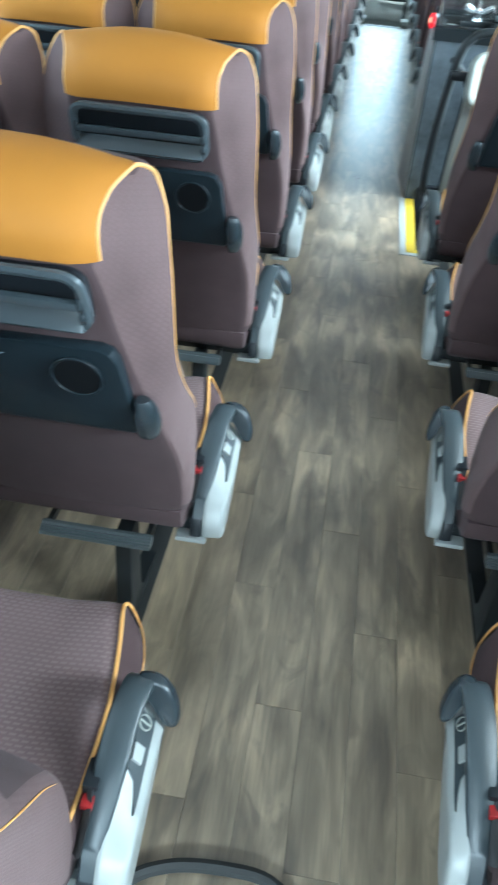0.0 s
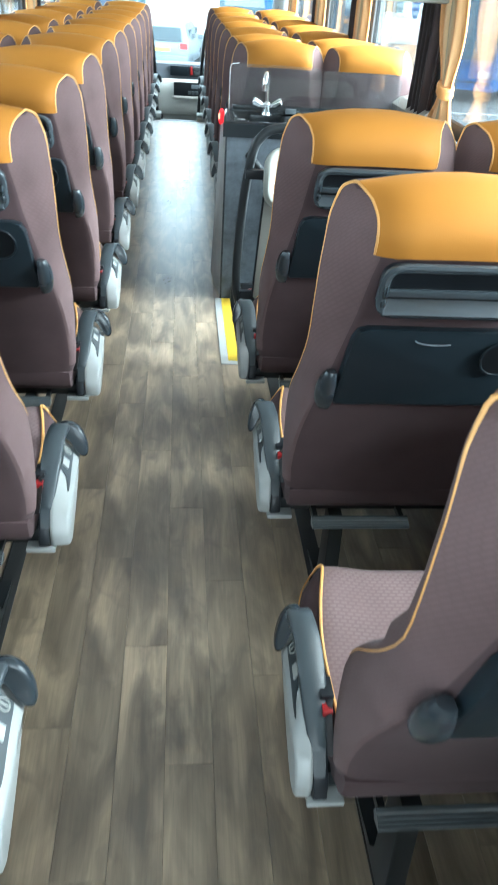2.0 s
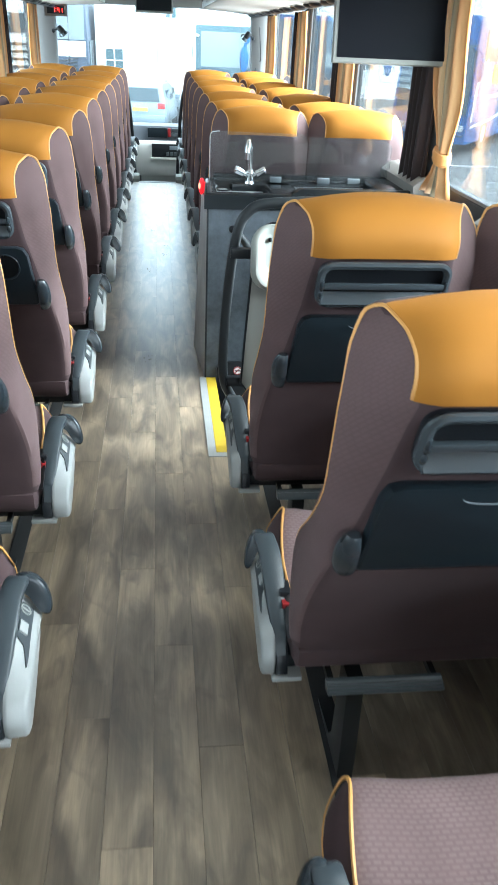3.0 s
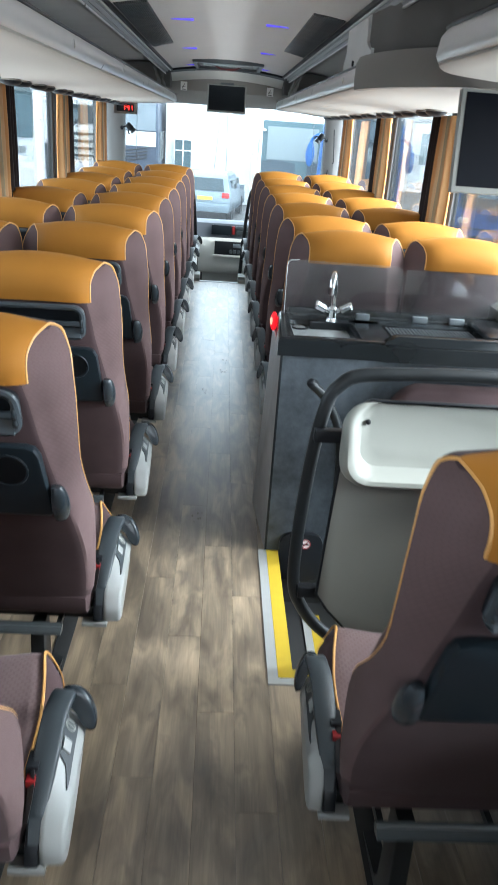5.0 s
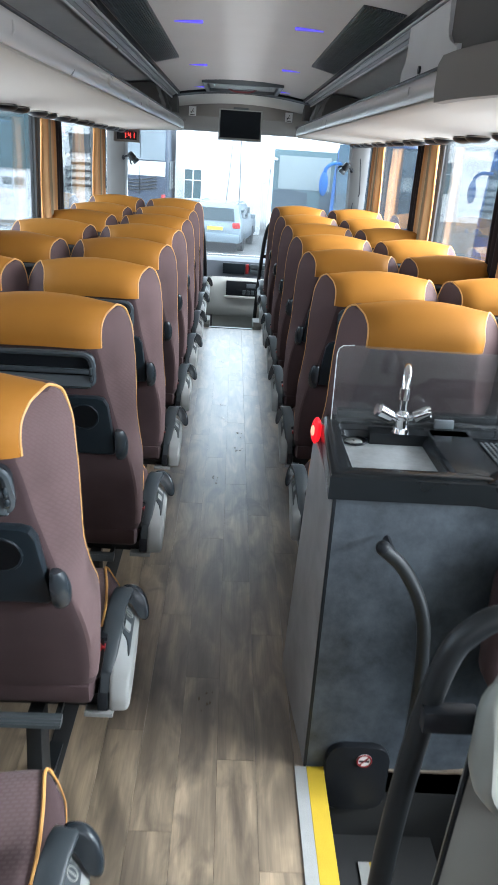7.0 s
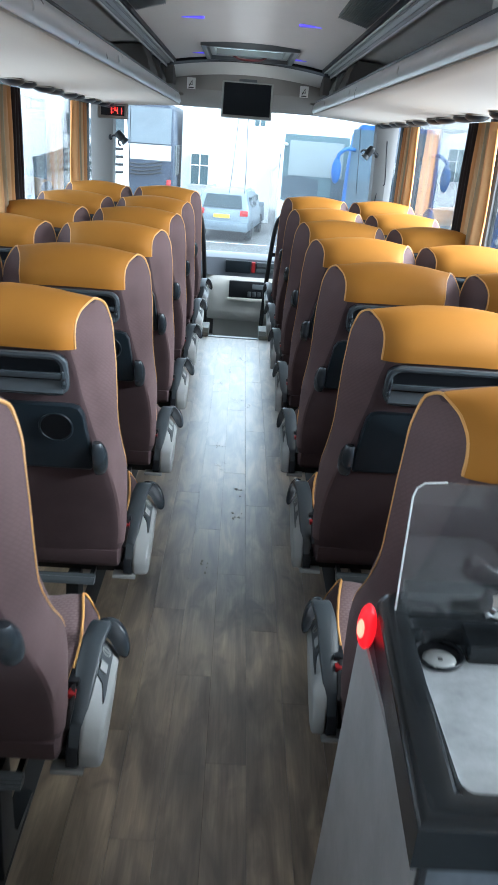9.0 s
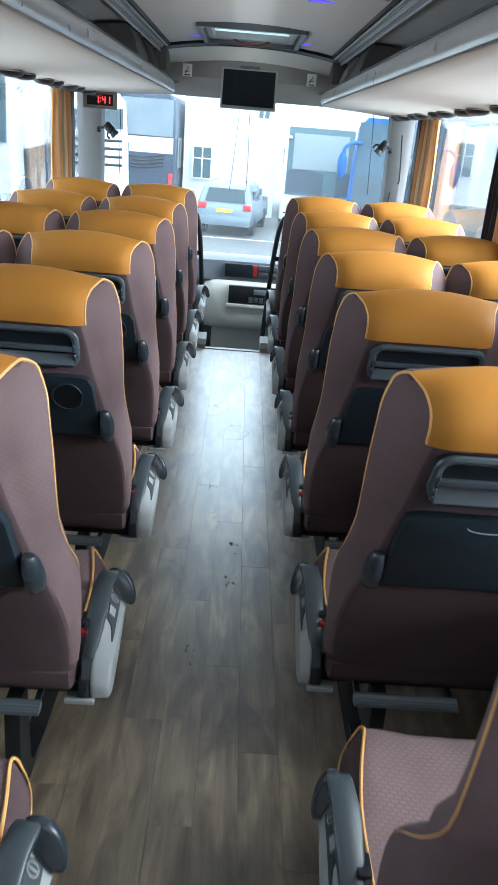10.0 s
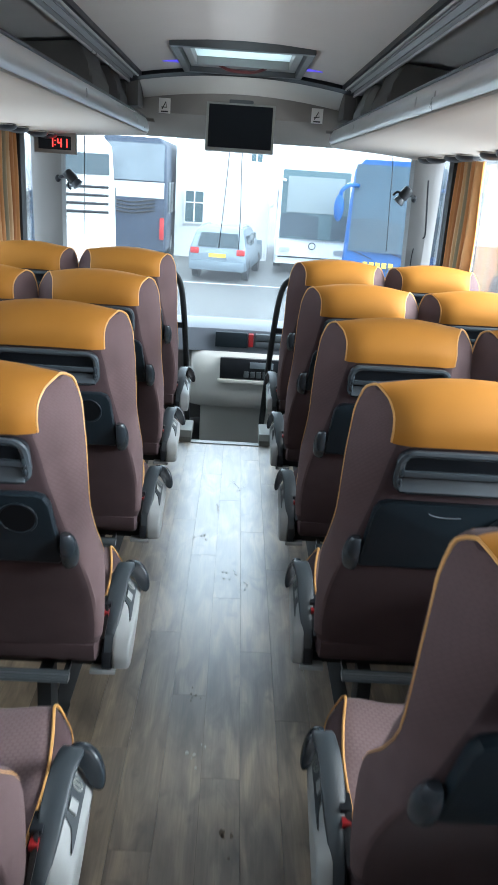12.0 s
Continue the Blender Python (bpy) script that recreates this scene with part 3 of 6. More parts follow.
pane = setting("window_rear", boxed(-0.95, 0.95, REAR - 0.034, REAR - 0.028, 1.2, 1.8), "glass", "clear rear window pane", "window")
pane.visible_shadow = False


# roof: centre panel with the hatch left open, then the curved sides over the racks
def roof_z(x):
    return 2.05 - 0.16 * x * x


bm = bmesh.new()
cols = [-0.56, -0.45, -0.29, -0.15, 0.0, 0.15, 0.29, 0.45, 0.56]
rows = [REAR, 1.0, 3.0, 5.0, 7.0, 9.46, 10.28, 10.36]
grid = {(i, j): bm.verts.new((x, y, roof_z(x))) for i, x in enumerate(cols) for j, y in enumerate(rows)}
for i in range(len(cols) - 1):
    for j in range(len(rows) - 1):
        if rows[j] == 9.46 and cols[i] >= -0.29 and cols[i + 1] <= 0.29:
            continue
        bm.faces.new((grid[i, j], grid[i + 1, j], grid[i + 1, j + 1], grid[i, j + 1]))
geo = bmesh.ops.extrude_face_region(bm, geom=bm.faces[:])
bmesh.ops.translate(bm, verts=[v for v in geo["geom"] if isinstance(v, bmesh.types.BMVert)], vec=(0, 0, 0.03))
setting("ceiling", bm, "ceiling", "pale grey cloth ceiling panel over the aisle", "ceiling")
for s, tag in ((-1, "left"), (1, "right")):
    out = [(0.60, 1.995), (0.75, 1.99), (0.95, 1.965), (1.1, 1.90), (1.19, 1.80), (1.225, 1.69)]
    bm = bmesh.new()
    prism(bm, [(s * x, z) for x, z in out] + [(s * (x + 0.03), z + 0.035) for x, z in reversed(out)], "y", REAR, 10.7)
    setting("ceiling_side_" + tag, bm, "side_lining", "dark grey lining behind the luggage rack", "ceiling")
    # grooved metal rail between ceiling and rack
    bm = bmesh.new()
    zig = [(0.545, 1.998), (0.552, 1.985), (0.56, 1.99), (0.566, 1.978), (0.574, 1.982), (0.585, 1.968), (0.595, 1.972), (0.602, 1.955), (0.612, 1.958), (0.616, 1.99), (0.6, 2.02), (0.55, 2.02)]
    prism(bm, [(s * x, z) for x, z in zig], "y", REAR, 10.36)
    setting("trim_ceiling_rail_" + tag, bm, "rail", "grooved silver rail along the ceiling edge", "trim", angle=20)
    for k, (x, z) in enumerate(((0.553, 1.984), (0.604, 1.955))):
        setting("trim_rail_bead_" + tag + ("_upper" if k == 0 else "_lower"), tube(bmesh.new(), [(s * x, REAR, z), (s * x, 10.355, z)], 0.006, 8), "strip", "bright metal bead on the ceiling rail", "trim")
    setting("trim_ceiling_gap_" + tag, boxed(*sorted((s * 0.533, s * 0.546)), REAR, 10.36, 1.985, 2.012), "black", "black gap strip beside the ceiling rail", "trim")

# front bulkhead above the windscreen
bm = bmesh.new()
rings = []
for k in range(13):
    x = -0.62 + 1.24 * k / 12
    z = roof_z(x)
    rings.append([(x, 10.33, z + 0.012), (x, 10.31, z - 0.02), (x, 10.36, z - 0.035), (x, 10.40, z + 0.01)])
loft(bm, rings)
setting("trim_ceiling_end", bm, "black", "black curved trim where the ceiling ends", "trim")
bm = bmesh.new()
rings = []
for k in range(13):
    x = -0.555 + 1.11 * k / 12
    z = roof_z(x)
    rings.append([(x, 10.38, z - 0.02), (x, 10.5, z - 0.055), (x, 10.6, z - 0.1), (x, 10.64, z - 0.09), (x, 10.5, z + 0.02), (x, 10.38, z + 0.01)])
loft(bm, rings)
setting("trim_front_cove", bm, "dash_light", "white cove panel above the front bulkhead", "trim")
for s in (-1, 1):
    setting("trim_cove_end", boxed(*sorted((s * 0.557, s * 0.62)), 10.37, 10.65, 1.84, 2.03, 0.006), "dark_lining", "dark end piece beside the cove panel", "trim")
bm = bmesh.new()
rings = []
for k in range(17):
    x = -HALF + 2 * HALF * k / 16
    z = roof_z(x) - 0.088
    rings.append([(x, 10.6, z), (x, 10.62, 1.83), (x, 10.7, 1.765), (x, 10.86, 1.71), (x, 10.9, 1.72), (x, 10.72, z + 0.05)])
loft(bm, rings)
setting("wall_front_bulkhead", bm, "lining", "grey front bulkhead over the windscreen", "wall")

for s, tag in ((-1, "left"), (1, "right")):
    setting("wall_front_corner_" + tag, boxed(*sorted((s * 0.5, s * 1.27)), 10.66, 10.7, 1.78, 2.08), "lining", "grey closing panel over the windscreen corner", "wall")

# windscreen, its frame posts and the front apron
cols = [-1.2 + 2.4 * k / 12 for k in range(13)]
top = [(x, 10.95 - 0.12 * x * x, 1.74) for x in cols]
mid = [(x, 11.5 - 0.18 * x * x, 1.1) for x in cols]
bot = [(x, 11.95 - 0.22 * x * x, 0.42) for x in cols]
bm = bmesh.new()
loft(bm, [top, mid, bot], closed=False)
geo = bmesh.ops.extrude_face_region(bm, geom=bm.faces[:])
bmesh.ops.translate(bm, verts=[v for v in geo["geom"] if isinstance(v, bmesh.types.BMVert)], vec=(0, 0.006, 0.002))
wsc = thing("windscreen", "large curved windscreen with dirt specks and an added glare haze", "windscreen", kind="structure")
wp = part("pane", bm, "windscreen", wsc)
wp.visible_shadow = False
for s, tag in ((-1, "left"), (1, "right")):
    bm = bmesh.new()
    rings = []
    for y, z in ((10.70, 1.78), (10.72, 1.4), (10.75, 0.9), (10.8, 0.4)):
        lean = 0.035 * (1.78 - z) if s > 0 else 0.01 * (1.78 - z)
        rings.append([(s * (1.035 + lean), y + 0.05, z), (s * (1.05 + lean), y, z), (s * 1.165, y - 0.05, z), (s * 1.22, y - 0.04, z), (s * 1.22, y + 0.1, z), (s * 1.1, y + 0.11, z)])
    loft(bm, rings)
    setting("pillar_windscreen_" + tag, bm, "pillar", "pale grey windscreen corner post", "pillar")
    setting("pillar_front_" + tag, boxed(*sorted((s * 1.18, s * 1.27)), 10.3, 10.4, SILL - 0.9, HEAD + 0.02, 0.01), "rubber", "black edge strip of the front side window", "pillar")
    bm = bmesh.new()
    x = s * (HALF + 0.03)
    loft(bm, [[(x - 0.002, 10.4, 0.55), (x - 0.002, 11.6, 0.55), (x - 0.002, 10.8, HEAD), (x - 0.002, 10.4, HEAD)], [(x + 0.002, 10.4, 0.55), (x + 0.002, 11.6, 0.55), (x + 0.002, 10.8, HEAD), (x + 0.002, 10.4, HEAD)]])
    fw = thing("window_front_" + tag, "front side window beside the driving area", "window", kind="structure")
    pane = part("pane", bm, "glass", fw)
    pane.visible_shadow = False
setting("wall_front", boxed(-1.26, 1.26, 12.0, 12.06, -0.8, 0.42), "wall", "front apron below the windscreen", "wall")

# luggage racks
UNDER = [(1.19, 1.685), (1.12, 1.663), (1.02, 1.663), (0.85, 1.675), (0.70, 1.685), (0.56, 1.691)]


def rack(s, tag, y0, y1, round_rear, round_front):
    """A long open luggage rack: cream underside, grey tray, silver lip; the ends are rounded in plan."""
    ob = thing("luggage_rack_" + tag, "open overhead luggage rack with a cream underside and silver lip", "luggage rack", "luggage racks", "structure")
    bend = 0.8
    turn = [radians(7.5 * k) for k in range(13)]
    ys = [(y0 + bend * (1 - math.cos(a)), 1 - math.sin(a)) for a in turn] if round_rear else [(y0, 0)]
    y0 += bend if round_rear else 0
    ys += [(y0 + (y1 - y0) * k / 8, 0) for k in range(1, 8)]
    fl = 0.42
    ys += [(y1 + d, 1 - math.sqrt(max(0.0, 1 - (d / fl) ** 2)) if round_front else 0) for d in ([0.0, 0.06, 0.12, 0.17, 0.22, 0.26, 0.3, 0.33, 0.36, 0.38, 0.4, 0.413, fl] if round_front else [0.0])]
    body, lip = [], []
    for y, sh in ys:
        xl = 0.49 + 0.6 * sh
        k = (1.19 - xl) / 0.70
        sec = [(1.19 - (1.19 - x) * k, z) for x, z in UNDER] + [(xl + 0.016, 1.694), (xl + 0.006, 1.700), (xl + 0.008, 1.711), (xl + 0.03, 1.765), (xl + 0.05, 1.762), (1.19 - 0.55 * k, 1.745), (1.19, 1.74)]
        body.append([(s * x, y, z) for x, z in sec])
        lip.append([(s * x, y, z) for x, z in ((xl + 0.024, 1.706), (xl + 0.003, 1.7065), (xl - 0.004, 1.72), (xl + 0.002, 1.76), (xl + 0.016, 1.779), (xl + 0.032, 1.778))])
    part("shelf", loft(bmesh.new(), body), ["rack"], ob)
    first = 12 if round_rear else 0
    part("lip", loft(bmesh.new(), lip[first:]), "strip", ob, "silver lip strip")
    if round_rear:
        band = [[(q[2][0] - s * 0.002, q[2][1] - 0.002, 1.69), (q[2][0] - s * 0.006, q[2][1] - 0.006, 1.72), (q[2][0] - s * 0.004, q[2][1] - 0.004, 1.78), (q[2][0] + s * 0.01, q[2][1] + 0.01, 1.805), (q[2][0] + s * 0.03, q[2][1] + 0.03, 1.8), (q[2][0] + s * 0.03, q[2][1] + 0.03, 1.69)] for q in lip[:13]]
        part("end_band", loft(bmesh.new(), band), "brown_band", ob, "grey-brown band round the rack's end")
    bm = bmesh.new()
    tube(bm, [(q[4][0], q[4][1], 1.781) for q in lip[first:]], 0.006, 6)
    part("edge_bead", bm, "black", ob)
    y = max(y0, 2.0) + 0.35
    while y < y1 - 0.1:
        bm = bmesh.new()
        tube(bm, [(s * 0.49, y, 1.722), (s * 0.4845, y + 0.004, 1.733), (s * 0.4885, y + 0.012, 1.755)], [0.002, 0.003, 0.0015], 6)
        part("clip", bm, "strip", ob)
        y += 1.24
    return ob


rack(-1, "left", REAR, 10.28, False, True)
rack(1, "right", 4.5, 10.28, True, True)
rack(1, "right_rear", REAR, 4.06, False, True)
# upright dividers at the rack ends
for s in (-1, 1):
    for y0, y1 in ((9.22, 9.62), (9.95, 10.2)):
        bm = bmesh.new()
        prism(bm, [(s * 0.62, 1.75), (s * 1.12, 1.75), (s * 1.1, 1.89), (s * 0.95, 1.955), (s * 0.64, 1.985), (s * 0.62, 1.9), (s * 0.59, 1.86), (s * 0.585, 1.8)], "y", y0, y1, 0.012)
        ob = part("rack_divider", bm, "dark_lining" if s < 0 or y0 < 9.8 else "panel", None, "dark upholstered divider standing in the luggage rack")
        tagged(ob, category="rack divider", group="rack dividers")
bm = bmesh.new()
prism(bm, [(5.38, 1.786), (6.1, 1.786), (6.12, 1.8), (6.12, 1.84), (6.06, 1.852), (6.04, 1.88), (6.04, 1.972), (5.5, 1.972), (5.5, 1.88), (5.47, 1.855), (5.38, 1.845)], "x", 0.545, 0.575, 0.008)
locker = thing("rack_locker", "grey locked compartment door at the rack's end", "locker")
part("door", bm, "side_lining", locker)
bm = bmesh.new()
disc(bm, (0.546, 5.8, 1.818), 0.012, (-1, 0, 0), 0.008)
part("lock", bm, "black", locker)
end_box = thing("rack_end_box", "dark rounded end box standing on the luggage rack", "rack end")
for name, z0, z1, inset in (("base", 1.79, 1.852, 0.0), ("cover", 1.854, 1.975, 0.012)):
    bm = bmesh.new()
    turn = [radians(90 - 7.5 * k) for k in range(13)]
    prism(bm, [(0.545 + inset, 5.5)] + [(0.56 + inset + 0.6 * (1 - math.sin(u)), 4.56 + inset + 0.8 * (1 - math.cos(u))) for u in turn] + [(1.19, 4.56 + inset), (1.19, 5.5)], "z", z0, z1, 0.004)
    part(name, bm, "dark_lining", end_box)


# air vents and reading lamps under the rack's outer edge
def vent(s, y):
    ob = thing("air_vent", "dark oval air nozzle under the luggage rack", "air vent", "air nozzles under the racks", at=pose(s * 1.0, y, 1.662))
    bm = bmesh.new()
    tube(bm, [(0.045 * math.cos(u), 0.085 * math.sin(u), 0.0) for u in (2 * math.pi * k / 16 for k in range(16))], 0.0035, 6, closed=True)
    part("rim", bm, "rack", ob)
    bm = bmesh.new()
    ellipsoid(bm, (0, 0, -0.004), (0.05, 0.085, 0.021), 16, 8)
    part("nozzle", bm, "black", ob)
    return ob


first_vent = {}
for s in (-1, 1):
    y = 1.0
    while y < 10.2:
        if not (s > 0 and 4.2 < y < 5.5):
            for d in (0.0, 0.2):
                if s in first_vent:
                    copy_thing(first_vent[s], pose(s * 1.0, y + d, 1.662))
                else:
                    first_vent[s] = vent(s, y + d)
        y += 0.56

# ceiling fittings
for s in (-1, 1):
    for y0, y1 in ((6.02, 7.98), (2.4, 4.3)):
        ob = thing("ceiling_grille", "dark ribbed air grille set in the ceiling", "grille", "ceiling grilles")
        bm = bmesh.new()
        rings = []
        for x, a, b in ((0.375, y0, y1 - 0.1), (0.42, y0, y1 - 0.055), (0.47, y0, y1 - 0.005), (0.525, y0, y1 + 0.05)):
            z = roof_z(x)
            rings.append([(s * x, a, z + 0.004), (s * x, b, z + 0.004), (s * x, b, z - 0.003), (s * x, a, z - 0.003)])
        part("backing", loft(bm, rings), "black", ob)
        for k in range(15):
            x = 0.38 + 0.0098 * k
            z = roof_z(x)
            part("rib", boxed(s * x - 0.0026, s * x + 0.0026, y0 + 0.004, y1 + 0.045 - 0.1 * (1 - k / 14), z - 0.010, z - 0.003), "steel_grey", ob)
# glowing strips added for the soft blue streaks on the ceiling
for s in (-1, 1):
    for nx, y in ((0.26, 4.95), (0.268, 6.72), (0.308, 8.38), (0.362, 10.02)):
        ob = thing("night_light", "small blue night light in the ceiling", "night light", "blue night lights")
        bm = bmesh.new()
        prism(bm, rounded(s * nx - 0.075, s * nx + 0.075, y - 0.02, y + 0.02, 0.019, 4), "z", roof_z(nx) - 0.005, roof_z(nx) + 0.01)
        part("lens", bm, "led_blue", ob)
hatch = thing("roof_hatch", "white roof hatch in a dark frame", "roof hatch", kind="structure")
bm = bmesh.new()
for a in ((-0.31, 0.31, 9.43, 9.475), (-0.31, 0.31, 10.265, 10.31), (-0.31, -0.275, 9.475, 10.265), (0.275, 0.31, 9.475, 10.265)):
    box(bm, a[0], a[1], a[2], a[3], 2.015, 2.11, 0.006)
part("frame", bm, "steel_grey", hatch)
bm = bmesh.new()
for a in ((-0.272, 0.272, 9.478, 9.52), (-0.272, 0.272, 10.18, 10.262), (-0.272, -0.235, 9.52, 10.18), (0.235, 0.272, 9.52, 10.18)):
    box(bm, a[0], a[1], a[2], a[3], 2.04, 2.12, 0.006)
part("inner_frame", bm, "light", hatch)
part("pane", boxed(-0.235, 0.235, 9.52, 10.18, 2.08, 2.086), "skylight", hatch, "milky hatch pane")
bm = bmesh.new()
tube(bm, smooth_path([(-0.12, 10.2, 2.045), (-0.06, 10.17, 2.02), (0.06, 10.17, 2.02), (0.12, 10.2, 2.045)], 4), 0.008, 8)
part("handle", bm, "dark_red", hatch, "dark red emergency handle")


# ---------------------------------------------------------------- coach seats
# height, rear y, front y, half width of the rear face, half width at the side edge, y of the side edge
BACK = [
    (0.395, 0.258, 0.34, 0.222, 0.228, 0.285), (0.42, 0.248, 0.355, 0.232, 0.238, 0.295), (0.47, 0.231, 0.36, 0.237, 0.243, 0.305), (0.52, 0.212, 0.36, 0.238, 0.244, 0.308),
    (0.57, 0.190, 0.355, 0.237, 0.245, 0.306), (0.62, 0.165, 0.345, 0.234, 0.246, 0.297), (0.66, 0.143, 0.33, 0.230, 0.246, 0.281), (0.70, 0.122, 0.30, 0.225, 0.246, 0.250), (0.75, 0.099, 0.27, 0.216, 0.246, 0.200),
    (0.80, 0.081, 0.24, 0.206, 0.246, 0.156), (0.86, 0.064, 0.20, 0.193, 0.245, 0.116), (0.93, 0.046, 0.17, 0.177, 0.245, 0.098), (1.01, 0.020, 0.16, 0.166, 0.243, 0.090),
    (1.05, 0.003, 0.158, 0.159, 0.239, 0.094), (1.092, -0.005, 0.16, 0.159, 0.234, 0.102), (1.117, 0.004, 0.162, 0.159, 0.229, 0.11), (1.137, 0.018, 0.162, 0.161, 0.222, 0.118),
    (1.153, 0.038, 0.16, 0.167, 0.214, 0.125), (1.164, 0.06, 0.156, 0.177, 0.206, 0.13), (1.17, 0.082, 0.15, 0.186, 0.197, 0.133), (1.173, 0.1, 0.14, 0.18, 0.184, 0.132),
]


def back_at(z):
    return interp(BACK, z)


def crown(x, z):
    x = min(abs(x), 0.163)
    return z - 0.68 * x * x * min(1.0, max(0.0, (z - 1.02) / 0.13))


def back_ring(z):
    """The backrest in plan: a rear face, slanting side panels out to the piped edge, and the front."""
    yr, yf, wr, wf, yp = back_at(z)
    yr += 0.007 * max(0.0, min(1.0, (z - 1.04) / 0.02))
    pts = [(wr * t, yr + 0.012 * t * t) for t in (-0.9, -0.5, 0, 0.5, 0.9)]
    ridge = (wr, yr + 0.018)
    side = [(wr * 0.97, yr + 0.0135), ridge]
    for u in (0.3, 0.65):
        side.append((ridge[0] + (wf - ridge[0]) * u + 0.007 * math.sin(math.pi * u), ridge[1] + (yp - ridge[1]) * u))
    deep = min(max(0.006, yf - yp), 0.02 if z < 0.8 else 0.06)
    side += [(wf, yp), (wf - 0.004, yp + deep * 0.35), (wf - 0.016, yp + deep * 0.75), (wf - 0.035, yp + deep)]
    pts += side
    pts += [(wf * t, yf - 0.012 * (1 - t * t)) for t in (0.5, 0, -0.5)]
    pts += [(-x, y) for x, y in reversed(side)]
    return [(x, y, crown(x, z)) for x, y in pts]


def on_back(bm):
    """Bends a flat piece (y = 0 at the surface) onto the leaning seat back."""
    for v in bm.verts:
        v.co.y += back_at(v.co.z)[0] + 0.012 * (v.co.x / 0.2) ** 2 * 0.6
    return bm


def seat_back_fittings(back, ax):
    """Magazine holder, folding tray and latch on the rear of a backrest."""
    # magazine holder under the headrest: a rounded frame, a broad bar and a shelf
    bm = on_back(prism(bmesh.new(), rounded(-0.146, 0.146, 0.944, 1.047, 0.026, 4), "y", -0.004, 0.012))
    holder = part("magazine_holder", bm, "black", back)
    loop = [(x, -0.016, z) for x, z in rounded(-0.142, 0.142, 0.948, 1.043, 0.026, 5)]
    part("rim", on_back(tube(bmesh.new(), loop, 0.0095, 8, closed=True)), "shelf_grey", holder)
    bm = bmesh.new()
    box(bm, -0.137, 0.137, -0.03, -0.012, 0.987, 1.002, 0.005)
    part("cross_bar", on_back(bm), "shelf_grey", holder)
    bm = bmesh.new()
    prism(bm, [(-0.032, 0.951), (-0.012, 0.978), (-0.004, 0.978), (-0.004, 0.947), (-0.024, 0.944)], "x", -0.137, 0.137, 0.003)
    part("shelf", on_back(bm), "shelf_grey", holder)
    for t in (-1, 1):
        bm = bmesh.new()
        ellipsoid(bm, (t * 0.139, -0.024, 0.995), (0.006, 0.007, 0.014), 10, 6)
        ellipsoid(bm, (t * 0.139, -0.024, 0.972), (0.006, 0.006, 0.01), 10, 6)
        part("bar_end", on_back(bm), "latch", holder)
    # folding tray with finger notch and cup ring
    outl = [(-0.190, 0.735), (-0.184, 0.726), (0.184, 0.726), (0.190, 0.735), (0.176, 0.888), (0.166, 0.907), (0.148, 0.914), (-0.148, 0.914), (-0.166, 0.907), (-0.176, 0.888)]
    bm = prism(bmesh.new(), outl, "y", -0.026, 0.004, 0.006)
    tray = part("tray_table", on_back(bm), "tray", back, "dark grey folding tray")
    # pale arc stands in for light caught on the notch's lower edge
    bm = bmesh.new()
    tube(bm, [(-0.02 + 0.042 * math.cos(u), -0.0262, 0.895 + 0.010 * math.sin(u)) for u in (math.pi * (1 + k / 14) for k in range(11))], 0.0011, 5)
    part("finger_notch_glint", on_back(bm), "grey", tray)
    bm = bmesh.new()
    tube(bm, [(0.112 + 0.038 * math.cos(u), -0.026, 0.855 + 0.038 * math.sin(u)) for u in (2 * math.pi * k / 20 for k in range(20))], 0.003, 6, closed=True)
    part("cup_ring", on_back(bm), "tray", tray)
    # flat disc on the tray: the well's shade is in its near-black colour
    bm = bmesh.new()
    disc(bm, (0.112, -0.022, 0.855), 0.037, (0, -1, 0), 0.005, 20)
    part("cup_well_shade", on_back(bm), "well", tray)
    # turning latch beside the tray, rounded outside and flat towards the tray
    bm = ellipsoid(bmesh.new(), (0, -0.012, 0), (0.026, 0.024, 0.06), 18, 12)
    for v in bm.verts:
        v.co.x = ax * max(-0.008, v.co.x)
        v.co.z = max(-0.05, min(0.05, v.co.z)) + 0.758
        v.co.x += ax * 0.2
    part("tray_latch", on_back(bm), "latch", back)


